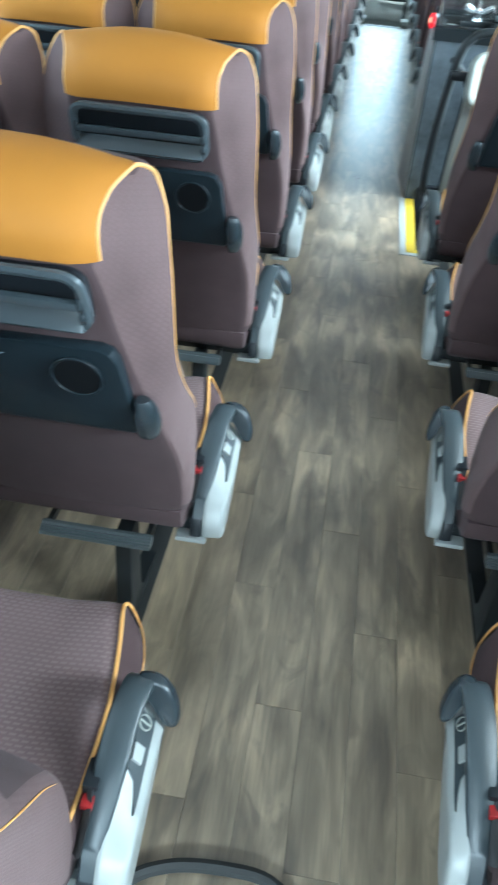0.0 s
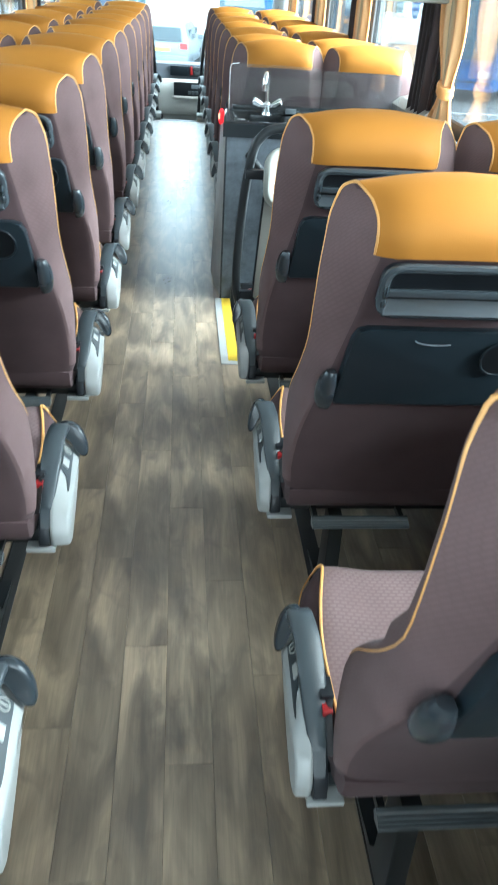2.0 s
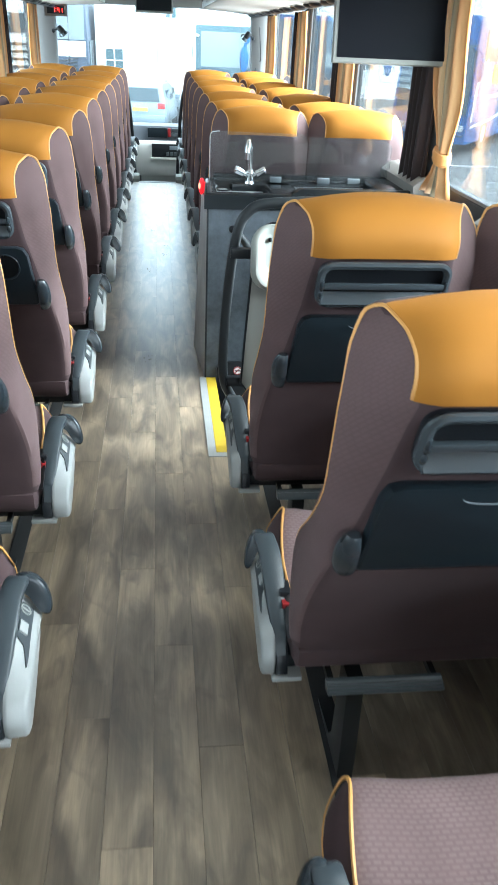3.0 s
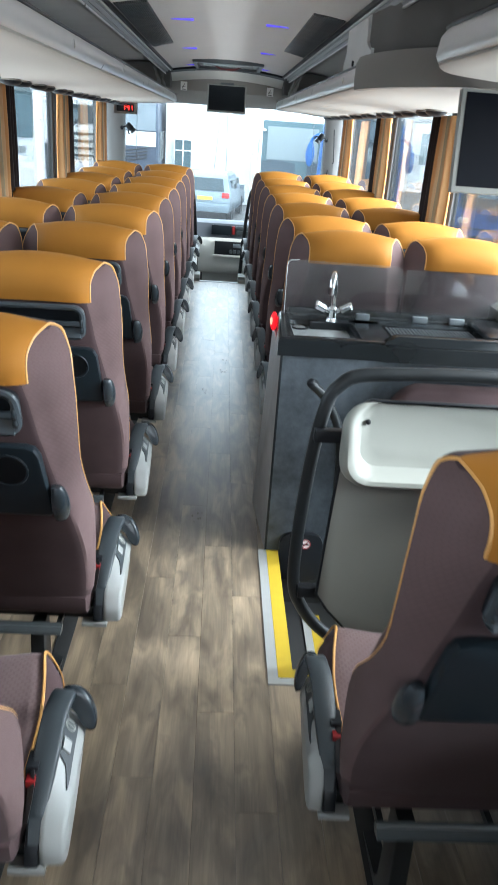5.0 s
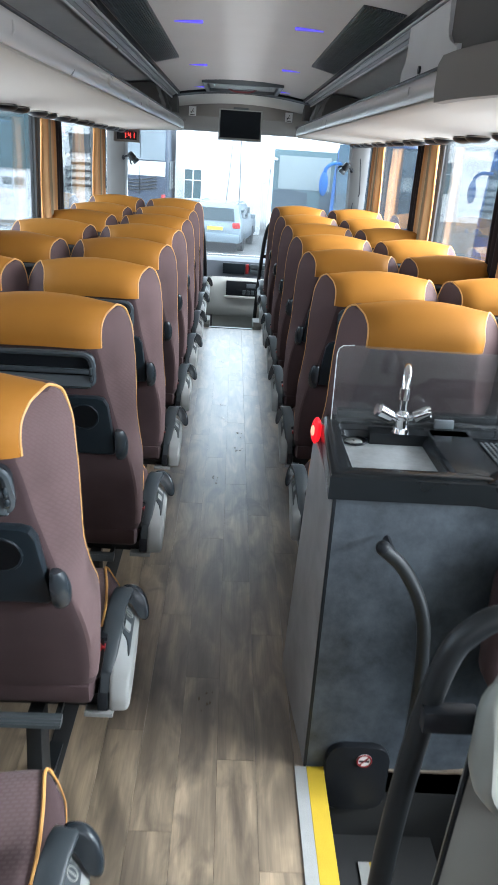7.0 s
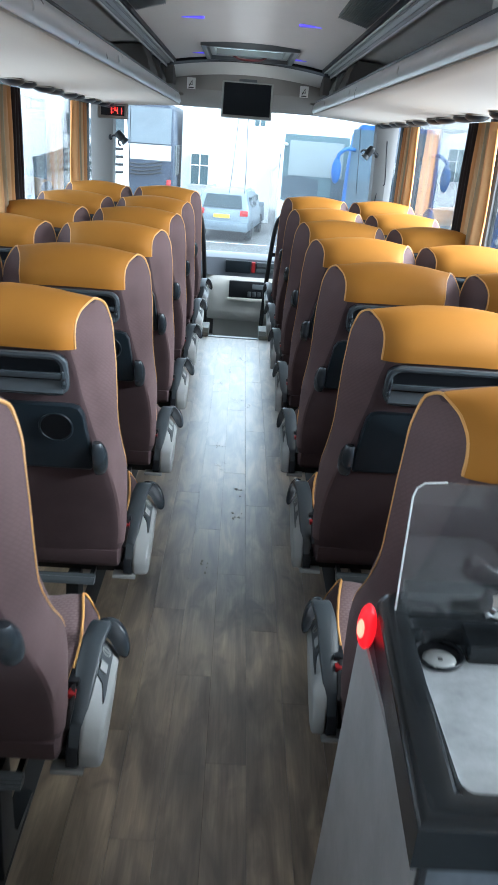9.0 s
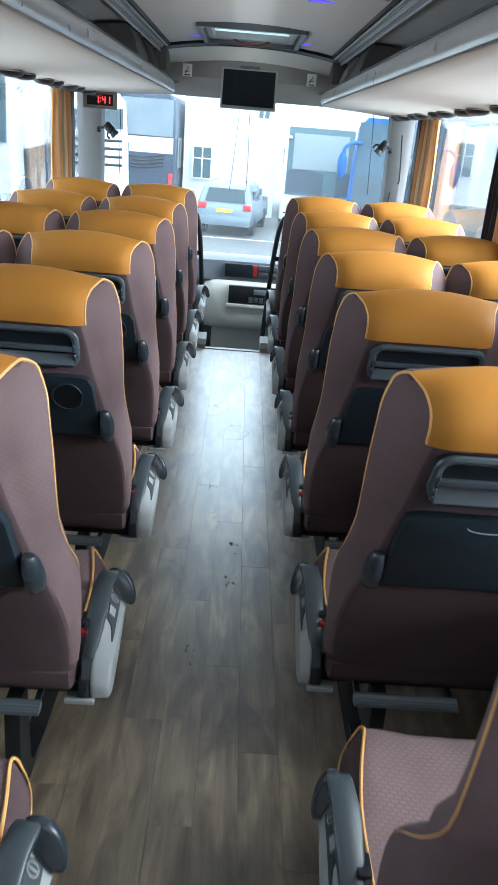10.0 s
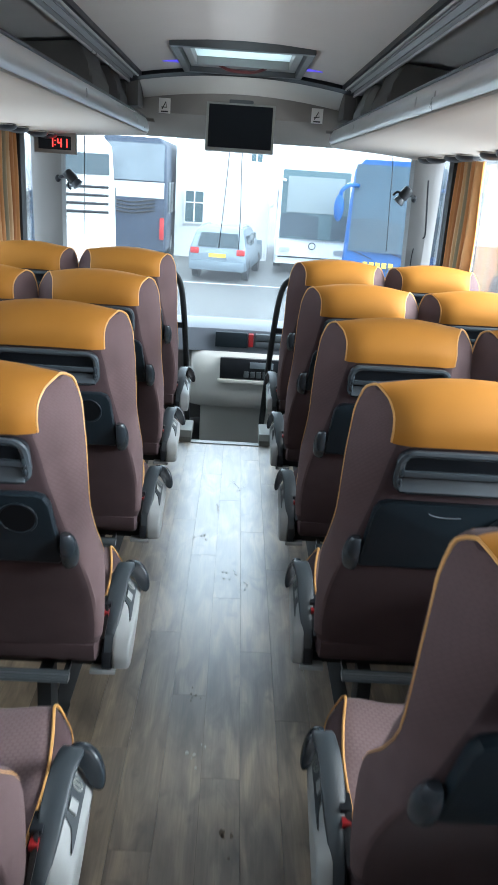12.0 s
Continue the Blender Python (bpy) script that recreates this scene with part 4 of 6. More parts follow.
def make_seat(s, aisle, plain=False):
    """A reclining coach seat; s: -1 on the left of the aisle, 1 on its right. It faces +y."""
    ax = -s
    label = "mauve-brown cloth coach seat, orange headrest, " + ("armrest at the aisle" if aisle else "beside the window")
    seat = thing("coach_seat", label, "coach seat", "coach seats in rows")
    # backrest shell
    zs = [b[0] for b in BACK]
    bm = loft(bmesh.new(), [back_ring(z) for z in zs])
    bm.faces.ensure_lookup_table()
    bmesh.ops.recalc_face_normals(bm, faces=bm.faces[:])
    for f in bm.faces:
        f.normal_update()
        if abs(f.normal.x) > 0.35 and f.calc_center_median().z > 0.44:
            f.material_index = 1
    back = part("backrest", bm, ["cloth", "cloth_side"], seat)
    # leather cover over the head, from the rear over the top to the front; it widens to the full width at the crest
    lines, edges = [], {-1: [], 1: []}
    zz = [1.056, 1.067, 1.083, 1.1, 1.117, 1.131, 1.144, 1.153, 1.16, 1.166, 1.17]
    ts = [-1, -0.92, -0.8, -0.6, -0.3, 0, 0.3, 0.6, 0.8, 0.92, 1]

    def side_edge(z):
        yr, yf, wr, wf, yp = back_at(z)
        return wr + 0.002, yr + 0.026, crown(wr, z) + 0.001

    for z in zz:
        yr, yf, wr, wf, yp = back_at(z)
        xe, ye, ze = side_edge(z)
        row = []
        for t in ts:
            e = max(0.0, (abs(t) - 0.75) / 0.25) ** 2
            yc, zc = yr + 0.010 * t * t - 0.006, crown(xe * t, z) + 0.004 * max(0, (z - 1.1) / 0.07)
            row.append((xe * t, yc + (ye - 0.004 - yc) * e, zc + 0.002))
        lines.append(row)
        for t in (-1, 1):
            edges[t].append((t * (xe + 0.001), ye, ze + 0.002))
    for y, w, dz in ((0.114, 0.19, 0.0), (0.128, 0.192, -0.004), (0.142, 0.192, -0.013)):
        lines.append([(w * t, y, crown(w * t, 1.178) + dz - 5.5 * max(0.0, abs(w * t) - 0.16) ** 2) for t in ts])
    for t in (-1, 1):
        edges[t] += [(t * 0.195, 0.116, 1.1535), (t * 0.205, 0.126, 1.147), (t * 0.214, 0.127, 1.137)]
    for z in reversed(zz[2:-1]):
        yr, yf, wr, wf, yp = back_at(z)
        w = min(0.192, wf - 0.024)
        lines.append([(w * t, yf + 0.006 - 0.012 * (1 - t * t), crown(w * t, z) - 0.003) for t in ts])
    bm = loft(bmesh.new(), lines, closed=False)
    geo = bmesh.ops.extrude_face_region(bm, geom=bm.faces[:])
    bmesh.ops.recalc_face_normals(bm, faces=bm.faces[:])
    for v in [v for v in geo["geom"] if isinstance(v, bmesh.types.BMVert)]:
        c = Vector((v.co.x * 0.9, 0.08, 1.07))
        v.co += (c - v.co).normalized() * 0.006
    part("headrest_cover", bm, "leather", back, "orange leather headrest cover", 60)
    for t in (-1, 1):
        # one piping: up the rear edge of the cover, over the arch and down the side edge, thinner there
        pts = list(edges[t])
        for z in (1.117, 1.092, 1.05, 1.01, 0.93, 0.86, 0.80, 0.75, 0.70, 0.675, 0.655):
            yr, yf, wr, wf, yp = back_at(z)
            pts.append((t * (wf + 0.0005), yp + 0.002, crown(wf, z)))
        pts = smooth_path(pts, 2)
        arch = 2 * len(edges[t]) - 2
        thick = [0.0031 if k < arch else 0.0012 * min(1.0, 0.2 + (p[2] - 0.655) / 0.08) + 0.0019 * max(0.0, min(1.0, (p[2] - 1.06) / 0.075)) for k, p in enumerate(pts)]
        part("piping", tube(bmesh.new(), pts, thick, 6), "piping", back)
    if not plain:
        seat_back_fittings(back, ax)
    # lower rear panel
    bm = bmesh.new()
    prism(bm, [(0.262, 0.396), (0.268, 0.35), (0.29, 0.328), (0.33, 0.322), (0.45, 0.322), (0.45, 0.396)], "x", -0.226, 0.226, 0.014)
    part("lower_panel", bm, "cloth", seat)
    # cushion
    tab = [(0.30, 0.385, 0.21, 0.20), (0.34, 0.402, 0.235, 0.214), (0.46, 0.408, 0.246, 0.219), (0.54, 0.418, 0.251, 0.219), (0.60, 0.43, 0.252, 0.213), (0.64, 0.438, 0.248, 0.207), (0.68, 0.442, 0.236, 0.199), (0.705, 0.44, 0.222, 0.194), (0.725, 0.43, 0.206, 0.19), (0.738, 0.405, 0.192, 0.184)]
    rings = []
    for y, zt, w, pw in tab:
        lo = 0.325 if y < 0.72 else 0.34
        half = [(0, zt - 0.012), (pw * 0.5, zt - 0.01), (pw * 0.85, zt + 0.001), (pw, zt + 0.002), (pw + (w - pw) * 0.55, zt - 0.012), (w - 0.002, zt - 0.04), (w - 0.004, lo + 0.02), (w - 0.02, lo), (0, lo)]
        rings.append([(x, y, z) for x, z in half] + [(-x, y, z) for x, z in reversed(half[1:-1])])
    bm = loft(bmesh.new(), rings)
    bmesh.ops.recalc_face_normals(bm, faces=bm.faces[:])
    # side, rear and under faces take the darker plain cloth
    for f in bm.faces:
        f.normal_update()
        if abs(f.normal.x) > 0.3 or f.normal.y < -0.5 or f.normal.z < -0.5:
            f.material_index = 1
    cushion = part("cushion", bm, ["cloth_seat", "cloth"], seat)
    for t in (-1, 1):
        pts = [(t * pw, y, zt + 0.004) for y, zt, w, pw in tab][:-2] + [(t * 0.193, 0.722, 0.436), (t * 0.1985, 0.729, 0.427), (t * 0.208, 0.724, 0.415), (t * 0.222, 0.707, 0.407), (t * 0.2355, 0.682, 0.404), (t * 0.246, 0.645, 0.399), (t * 0.2495, 0.61, 0.392)]
        pts = smooth_path(pts, 2)
        wide = [0.0036 if k < len(pts) - 13 else 0.0036 - 0.0022 * min(1.0, (k - len(pts) + 13) / 7) for k in range(len(pts))]
        part("piping", tube(bmesh.new(), pts, wide, 6), "piping", cushion)
    # under-frame, leg, foot rest
    bm = bmesh.new()
    box(bm, -0.235, 0.235, 0.33, 0.66, 0.285, 0.325, 0.008)
    part("seat_frame", bm, "frame", seat)
    bm = bmesh.new()
    lx = ax * 0.092 if aisle else -ax * 0.17
    prism(bm, [(0.27, 0.006), (0.50, 0.006), (0.50, 0.02), (0.37, 0.03), (0.35, 0.06), (0.35, 0.29), (0.28, 0.29), (0.27, 0.06)], "x", lx - 0.018, lx + 0.018, 0.004)
    part("leg", bm, "frame", seat)
    bm = bmesh.new()
    prof = [(0.246, 0.288), (0.248, 0.297), (0.251, 0.295), (0.254, 0.300), (0.257, 0.298), (0.261, 0.303), (0.265, 0.301), (0.270, 0.305), (0.278, 0.306), (0.282, 0.292), (0.272, 0.282)]
    a, b = sorted((ax * 0.16, -ax * 0.085))
    prism(bm, prof, "x", a, b)
    rest = part("foot_rest", bm, "steel_grey", seat, "ribbed dark grey foot rest", 15)
    for x in (a + 0.012, b - 0.012):
        part("bracket", boxed(x - 0.006, x + 0.006, 0.275, 0.36, 0.284, 0.30), "frame", rest)
    if not aisle:
        return seat
    # aisle armrest: hooked pad over a pale side plate
    def sx(v):
        return ax * (v if s < 0 or v < 0.262 else 0.262 + (v - 0.262) * 0.65)

    plate = [(0.303, 0.312, 0), (0.312, 0.290, 0), (0.345, 0.292, 0), (0.42, 0.321, 0), (0.50, 0.361, 0), (0.548, 0.397, 0), (0.561, 0.42, 0.5), (0.545, 0.437, 1), (0.49, 0.4395, 1), (0.43, 0.426, 1), (0.375, 0.405, 0.6), (0.327, 0.372, 0), (0.304, 0.338, 0)]
    plate = smooth_path(plate, 5, closed=True)
    mid = Vector((0.42, 0.365))
    rings = []
    for x, k, drop in ((0.262, 0.97, 0), (0.267, 1.0, 0), (0.271, 1.0, 0.002), (0.299, 0.985, 0.032), (0.305, 0.95, 0.036), (0.308, 0.88, 0.037), (0.309, 0.75, 0.037)):
        rings.append([(sx(x), mid.x + (y - mid.x) * k, mid.y + (z - mid.y) * k - drop * max(0.0, min(1.0, top))) for y, z, top in plate])

    def on_slope(y, w, up=0.0015):
        zt = interp([(0.3, 0.33), (0.327, 0.372), (0.375, 0.405), (0.43, 0.426), (0.49, 0.4395), (0.545, 0.437), (0.561, 0.42)], y)[0]
        return (sx(0.271 + 0.028 * w + up), y, zt - 0.002 - 0.0315 * w * min(1.0, max(0.0, (y - 0.345) / 0.075)) + up)

    def slope_piece(name, outline, material, up=0.0015):
        bm = bmesh.new()
        top = [bm.verts.new(on_slope(y, w, up)) for y, w in outline]
        low = [bm.verts.new(on_slope(y, w, up - 0.003)) for y, w in outline]
        bm.faces.new(top)
        bm.faces.new(low)
        for i in range(len(top)):
            bm.faces.new((top[i], top[i - 1], low[i - 1], low[i]))
        return part(name, bm, material, arm)

    arm = part("armrest", loft(bmesh.new(), rings), "light", seat, "light grey armrest side plate", 50)
    # dark inlay, broad at the front and running out to a point behind
    bm = bmesh.new()
    rows_in = []
    for y, w0, w1 in ((0.388, 0.9, 0.93), (0.40, 0.8, 0.93), (0.415, 0.68, 0.92), (0.43, 0.55, 0.91), (0.44, 0.1, 0.9), (0.46, 0.06, 0.89), (0.485, 0.06, 0.88), (0.51, 0.06, 0.86), (0.53, 0.08, 0.8)):
        rows_in.append([on_slope(y, w0 + (w1 - w0) * k / 4, 0.0022) for k in range(5)])
    loft(bm, rows_in, closed=False)
    geo = bmesh.ops.extrude_face_region(bm, geom=bm.faces[:])
    bmesh.ops.translate(bm, verts=[v for v in geo["geom"] if isinstance(v, bmesh.types.BMVert)], vec=(sx(-0.002), 0, -0.003))
    part("inlay", bm, "pad", arm, "dark grey inlay")
    spine = smooth_path([(sx(0.251), 0.316, 0.338), (sx(0.252), 0.335, 0.364), (sx(0.253), 0.36, 0.389), (sx(0.254), 0.39, 0.412), (sx(0.255), 0.43, 0.438), (sx(0.257), 0.49, 0.464), (sx(0.263), 0.532, 0.474), (sx(0.266), 0.552, 0.472), (sx(0.266), 0.561, 0.464)], 4)
    rings = []
    n = len(spine)
    for i, p in enumerate(spine):
        d = (spine[min(i + 1, n - 1)] - spine[max(i - 1, 0)]).normalized()
        u = i / (n - 1)
        wide = (Vector((1, 0, 0)) - d * d.x).normalized()
        nrm = d.cross(wide)
        w, th = 0.0115 + 0.0115 * min(1, u / 0.5), 0.0095
        if i == n - 1:
            w, th = w * 0.85, th * 0.7
        rings.append([p + wide * a_ * w + nrm * b_ * th for a_, b_ in ((-0.8, 1), (0, 1.08), (0.8, 1), (1, 0.6), (1, -0.5), (0.8, -0.9), (-0.8, -0.9), (-1, -0.5), (-1, 0.6))])
    part("pad", loft(bmesh.new(), rings), "pad", arm, "blue-grey armrest pad", 50)
    # broad rounded paddle hanging from the pad's front end
    outl = smooth_path([(0.262, 0.478, 0), (0.284, 0.4815, 0), (0.303, 0.475, 0), (0.319, 0.457, 0), (0.329, 0.431, 0), (0.331, 0.408, 0), (0.324, 0.398, 0), (0.312, 0.401, 0), (0.30, 0.416, 0), (0.287, 0.437, 0), (0.27, 0.452, 0), (0.26, 0.463, 0)], 3, closed=True)
    rings = []
    for y, k in ((0.536, 0.76), (0.5375, 0.9), (0.5405, 0.98), (0.545, 1.0), (0.552, 1.0), (0.557, 0.97), (0.56, 0.88), (0.561, 0.74)):
        rings.append([(sx(0.293 + (p[0] - 0.293) * k), y + 0.010 * (p[1] - 0.44) / 0.04, 0.443 + (p[1] - 0.443) * k) for p in outl])
    part("paddle", loft(bmesh.new(), rings), "latch", arm, "dark rounded armrest end", 60)
    slope_piece("button", [(0.452, 0.15), (0.476, 0.15), (0.476, 0.62), (0.452, 0.62)], "light", 0.005)
    bm = bmesh.new()
    tube(bm, [on_slope(0.513 + 0.012 * math.cos(u), 0.38 + 0.3 * math.sin(u), 0.002) for u in (2 * math.pi * k / 14 for k in range(14))], 0.0014, 5, closed=True)
    tube(bm, [on_slope(0.513, 0.12, 0.002), on_slope(0.513, 0.64, 0.002)], 0.0018, 5)
    part("symbol", bm, "white", arm)
    bm = bmesh.new()
    prism(bm, [(0.297, 0.302), (0.312, 0.287), (0.345, 0.289), (0.40, 0.312), (0.43, 0.35), (0.425, 0.405), (0.375, 0.393), (0.33, 0.366), (0.302, 0.335)], "x", *sorted((sx(0.236), sx(0.2605))), 0.004)
    part("hinge", bm, "black", arm)
    bm = bmesh.new()
    box(bm, *sorted((sx(0.205), sx(0.272))), 0.297, 0.33, 0.281, 0.293, 0.003)
    part("foot_bracket", bm, "light", arm)
    # belt buckle between cushion and armrest
    bm = bmesh.new()
    tube(bm, smooth_path([(sx(0.232), 0.33, 0.37), (sx(0.236), 0.37, 0.405), (sx(0.232), 0.40, 0.425)], 4), 0.012, 6, flat=0.35)
    belt = part("seat_belt", bm, "webbing", seat)
    bm = bmesh.new()
    box(bm, *sorted((sx(0.222), sx(0.246))), 0.395, 0.44, 0.412, 0.437, 0.004)
    part("buckle", bm, "black", belt)
    bm = bmesh.new()
    box(bm, *sorted((sx(0.226), sx(0.243))), 0.374, 0.393, 0.411, 0.423, 0.0015)
    part("release_button", bm, "red", belt)
    return seat


for s, rows_y in ((-1, LEFT_ROWS), (1, RIGHT_ROWS)):
    for aisle, x in ((True, 0.505 if s < 0 else 0.523), (False, 0.978 if s < 0 else 0.99)):
        base = make_seat(s, aisle)

        def stand(y, turn=0.0):
            k = 1.013 - 0.026 * min(1.0, max(0.0, (y - 2.2) / 5.6))
            out = interp([(1.3, 0.024), (2.0, 0.017), (4.4, 0.014), (5.75, 0.002), (7.0, 0.0)], y)[0] if s < 0 else interp([(1.4, -0.009), (2.2, 0.0)], y)[0]
            return pose(s * (x + out), y, 0, 0, 0, turn) @ Matrix.Diagonal((1, 1, k, 1))

        base.matrix_basis = stand(rows_y[0])
        if s > 0:
            make_seat(s, aisle, True).matrix_basis = stand(GALLEY_ROW)
        for n, y in enumerate(rows_y[1:]):
            copy_thing(base, stand(y + random.uniform(-0.006, 0.006), random.uniform(-0.6, 0.6)))


# ---------------------------------------------------------------- galley, stair panel and rails
galley = thing("galley_unit", "slate-grey galley unit with anthracite worktop and sink", "galley")
bm = bmesh.new()
low = [(0.243, 4.724), (0.60, 4.724), (0.80, 4.75), (1.19, 4.75), (1.19, 5.15), (0.21, 5.15)]
loft(bm, [[(x, y, 0.0) for x, y in low], [(x if x > 0.22 else 0.24, y, 0.7965) for x, y in low]])
part("body", bm, "slate", galley)
bm = bmesh.new()
low, top = (0.2385, 0.2425, 0.2095, 0.2055), (0.2385, 0.2425, 0.2395, 0.2355)
ys = (4.73, 4.73, 5.148, 5.148)
loft(bm, [[(x, y, 0.002) for x, y in zip(low, ys)], [(x, y, 0.7955) for x, y in zip(top, ys)]])
part("side_panel", bm, "side_laminate", galley, "plain grey side panel")
bm = bmesh.new()
box(bm, 0.2385, 0.2465, 4.7195, 4.7275, 0.0, 0.798)
part("corner_strip", bm, "black", galley)
# worktop rim with the sink left open
def rim(name, *boxes):
    bm = bmesh.new()
    for q in boxes:
        box(bm, *q)
    part(name, bm, "worktop", galley)


outer = [(0.234, 4.686), (0.585, 4.686), (0.625, 4.672), (1.19, 4.672), (1.19, 5.2), (0.285, 5.2), (0.268, 5.19), (0.258, 5.165)]
inner = [(0.286, 4.738), (0.565, 4.738), (0.61, 4.722), (1.15, 4.722), (1.15, 5.14), (0.31, 5.14), (0.302, 5.135), (0.298, 5.125)]
grow = lambda pts, d: [(x + (d if x > 0.7 else -d), y + (d if y > 4.9 else -d)) for x, y in pts]
bm = bmesh.new()
loft(bm, [[(x, y, 0.745) for x, y in inner], [(x, y, 0.745) for x, y in outer], [(x, y, 0.80) for x, y in outer], [(x, y, 0.81) for x, y in grow(outer, -0.008)], [(x, y, 0.812) for x, y in grow(outer, -0.014)], [(x, y, 0.812) for x, y in grow(inner, 0.006)], [(x, y, 0.806) for x, y in inner]], loop=True)
part("rim", bm, "worktop", galley, "black rounded worktop rim")
rim("front_ledge", (0.38, 1.15, 5.06, 5.145, 0.755, 0.80, 0.006))
rim("sink_divider", (0.54, 0.66, 4.74, 5.124, 0.755, 0.80, 0.006))
rim("drainer", (0.662, 1.148, 4.742, 5.124, 0.755, 0.795, 0.004))
bm = bmesh.new()
prism(bm, [(0.6, 0.806), (0.615, 0.812), (0.642, 0.836), (0.655, 0.84), (1.188, 0.84), (1.188, 0.806)], "y", 4.676, 4.72, 0.004)
part("raised_rim", bm, "worktop", galley)
rim("splash_ledge", (0.30, 1.19, 5.155, 5.198, 0.8085, 0.832, 0.006))
bm = bmesh.new()
box(bm, 0.285, 0.545, 4.735, 5.13, 0.755, 0.768)
box(bm, 0.29, 0.305, 4.74, 5.05, 0.768, 0.785, 0.004)
part("basin", bm, "basin", galley, "dusty steel sink basin")
bm = bmesh.new()
rings = []
for z, g, r in ((0.803, 0.0, 0.02), (0.8035, -0.004, 0.022), (0.79, -0.008, 0.025), (0.789, -0.014, 0.03), (0.7685, -0.02, 0.035)):
    rings.append([(x, y, z) for x, y in rounded(0.286 - g, 0.546 + g, 4.738 - g, 5.128 + g, r, 5)])
loft(bm, rings, cap=False)
part("sink_wall", bm, "worktop", galley)
bm = bmesh.new()
tube(bm, [(0.34 + 0.034 * math.cos(u), 5.075 + 0.04 * math.sin(u), 0.772) for u in (2 * math.pi * k / 24 for k in range(24))], 0.0035, 8, closed=True)
disc(bm, (0.34, 5.075, 0.7685), 0.034, (0, 0, 1), 0.002)
part("plug_recess", bm, "black", galley)
bm = bmesh.new()
ellipsoid(bm, (0.337, 5.058, 0.774), (0.025, 0.025, 0.006))
cap = part("drain_cap", bm, "light", galley)
bm = bmesh.new()
ellipsoid(bm, (0.336, 5.05, 0.7797), (0.004, 0.005, 0.0012), 10, 6)
part("cap_hole", bm, "ink", cap)
bm = bmesh.new()
for k in range(24):
    box(bm, 0.672 + 0.014 * k, 0.678 + 0.014 * k, 4.77, 5.03, 0.7955, 0.799)
for k in range(17):
    box(bm, 0.67, 1.0, 4.775 + 0.015 * k, 4.78 + 0.015 * k, 0.7957, 0.7985)
part("mesh_mat", bm, "steel_grey", galley)
bm = bmesh.new()
box(bm, 1.02, 1.16, 4.8, 5.13, 0.795, 0.83, 0.01)
part("raised_tray", bm, "worktop", galley)
bm = bmesh.new()
prism(bm, rounded(0.295, 0.465, -0.125, 0.088, 0.045, 5), "y", 4.702, 4.7235, 0.004)
part("floor_vent", bm, "black", galley, "black vent cover low on the unit")
# the worktop lies on the body's top edge
for piece in galley.children:
    if piece.name.split(".")[0] not in ("body", "side_panel", "corner_strip", "floor_vent"):
        piece.location, piece.scale = (-0.008, 0.686, 0.052), (1, 0.86, 1)
# folded guide seat against the galley's rear face
guide = thing("folding_seat", "mauve-brown cloth folding seat tipped up against the galley", "folding seat")
bm = bmesh.new()
rings = []
for y, k in ((4.603, 0.9), (4.608, 0.96), (4.618, 0.99), (4.63, 1.0), (4.67, 1.0), (4.683, 0.97)):
    rings.append([(0.865 + (x - 0.865) * k, y, 0.54 + (z - 0.54) * k) for x, z in rounded(0.632, 1.12, 0.31, 0.738, 0.11, 7)])
part("cushion", loft(bmesh.new(), rings), "cloth", guide)
bm = bmesh.new()
prism(bm, rounded(0.645, 1.105, 0.325, 0.725, 0.1, 6), "y", 4.68, 4.706, 0.004)
part("backing_shell", bm, "black", guide)
for x in (0.72, 1.0):
    part("hinge", boxed(x - 0.025, x + 0.025, 4.704, 4.76, 0.34, 0.44, 0.004), "frame", guide)
# no-smoking sticker
sticker = thing("no_smoking_sticker", "round red and white no-smoking sticker on the galley", "sticker")
bm = bmesh.new()
disc(bm, (0.396, 4.701, 0.046), 0.021, (0, -1, 0), 0.0015, 24)
part("disc", bm, "paper", sticker)
bm = bmesh.new()
tube(bm, [(0.396 + 0.019 * math.cos(u), 4.6995, 0.046 + 0.019 * math.sin(u)) for u in (2 * math.pi * k / 20 for k in range(20))], 0.0025, 5, closed=True)
tube(bm, [(0.383, 4.6992, 0.032), (0.409, 4.6992, 0.06)], 0.002, 5)
part("red_ring", bm, "red", sticker)
bm = bmesh.new()
box(bm, 0.381, 0.409, 4.6985, 4.6995, 0.042, 0.048)
part("bar", bm, "ink", sticker)
# mixer tap
tap = thing("mixer_tap", "chrome mixer tap with two handles at the sink", "tap")
TX, TY, TZ = 0.457, 5.06, 0.852
bm = bmesh.new()
disc(bm, (TX, TY, TZ), 0.025, (0, 0, 1), 0.012, 20, 0.022)
disc(bm, (TX, TY, TZ + 0.012), 0.0185, (0, 0, 1), 0.03, 20, 0.02)
ellipsoid(bm, (TX, TY, TZ + 0.046), (0.023, 0.023, 0.02))
part("base", bm, "chrome", tap)
bm = bmesh.new()
tube(bm, smooth_path([(TX, TY, TZ + 0.05), (TX, TY, TZ + 0.13), (TX - 0.003, TY - 0.012, TZ + 0.172), (TX - 0.012, TY - 0.045, TZ + 0.192), (TX - 0.02, TY - 0.08, TZ + 0.178), (TX - 0.024, TY - 0.092, TZ + 0.14)], 5), 0.0115, 12)
disc(bm, (TX - 0.024, TY - 0.092, TZ + 0.15), 0.0145, (0, 0, -1), 0.03)
part("spout", bm, "chrome", tap)
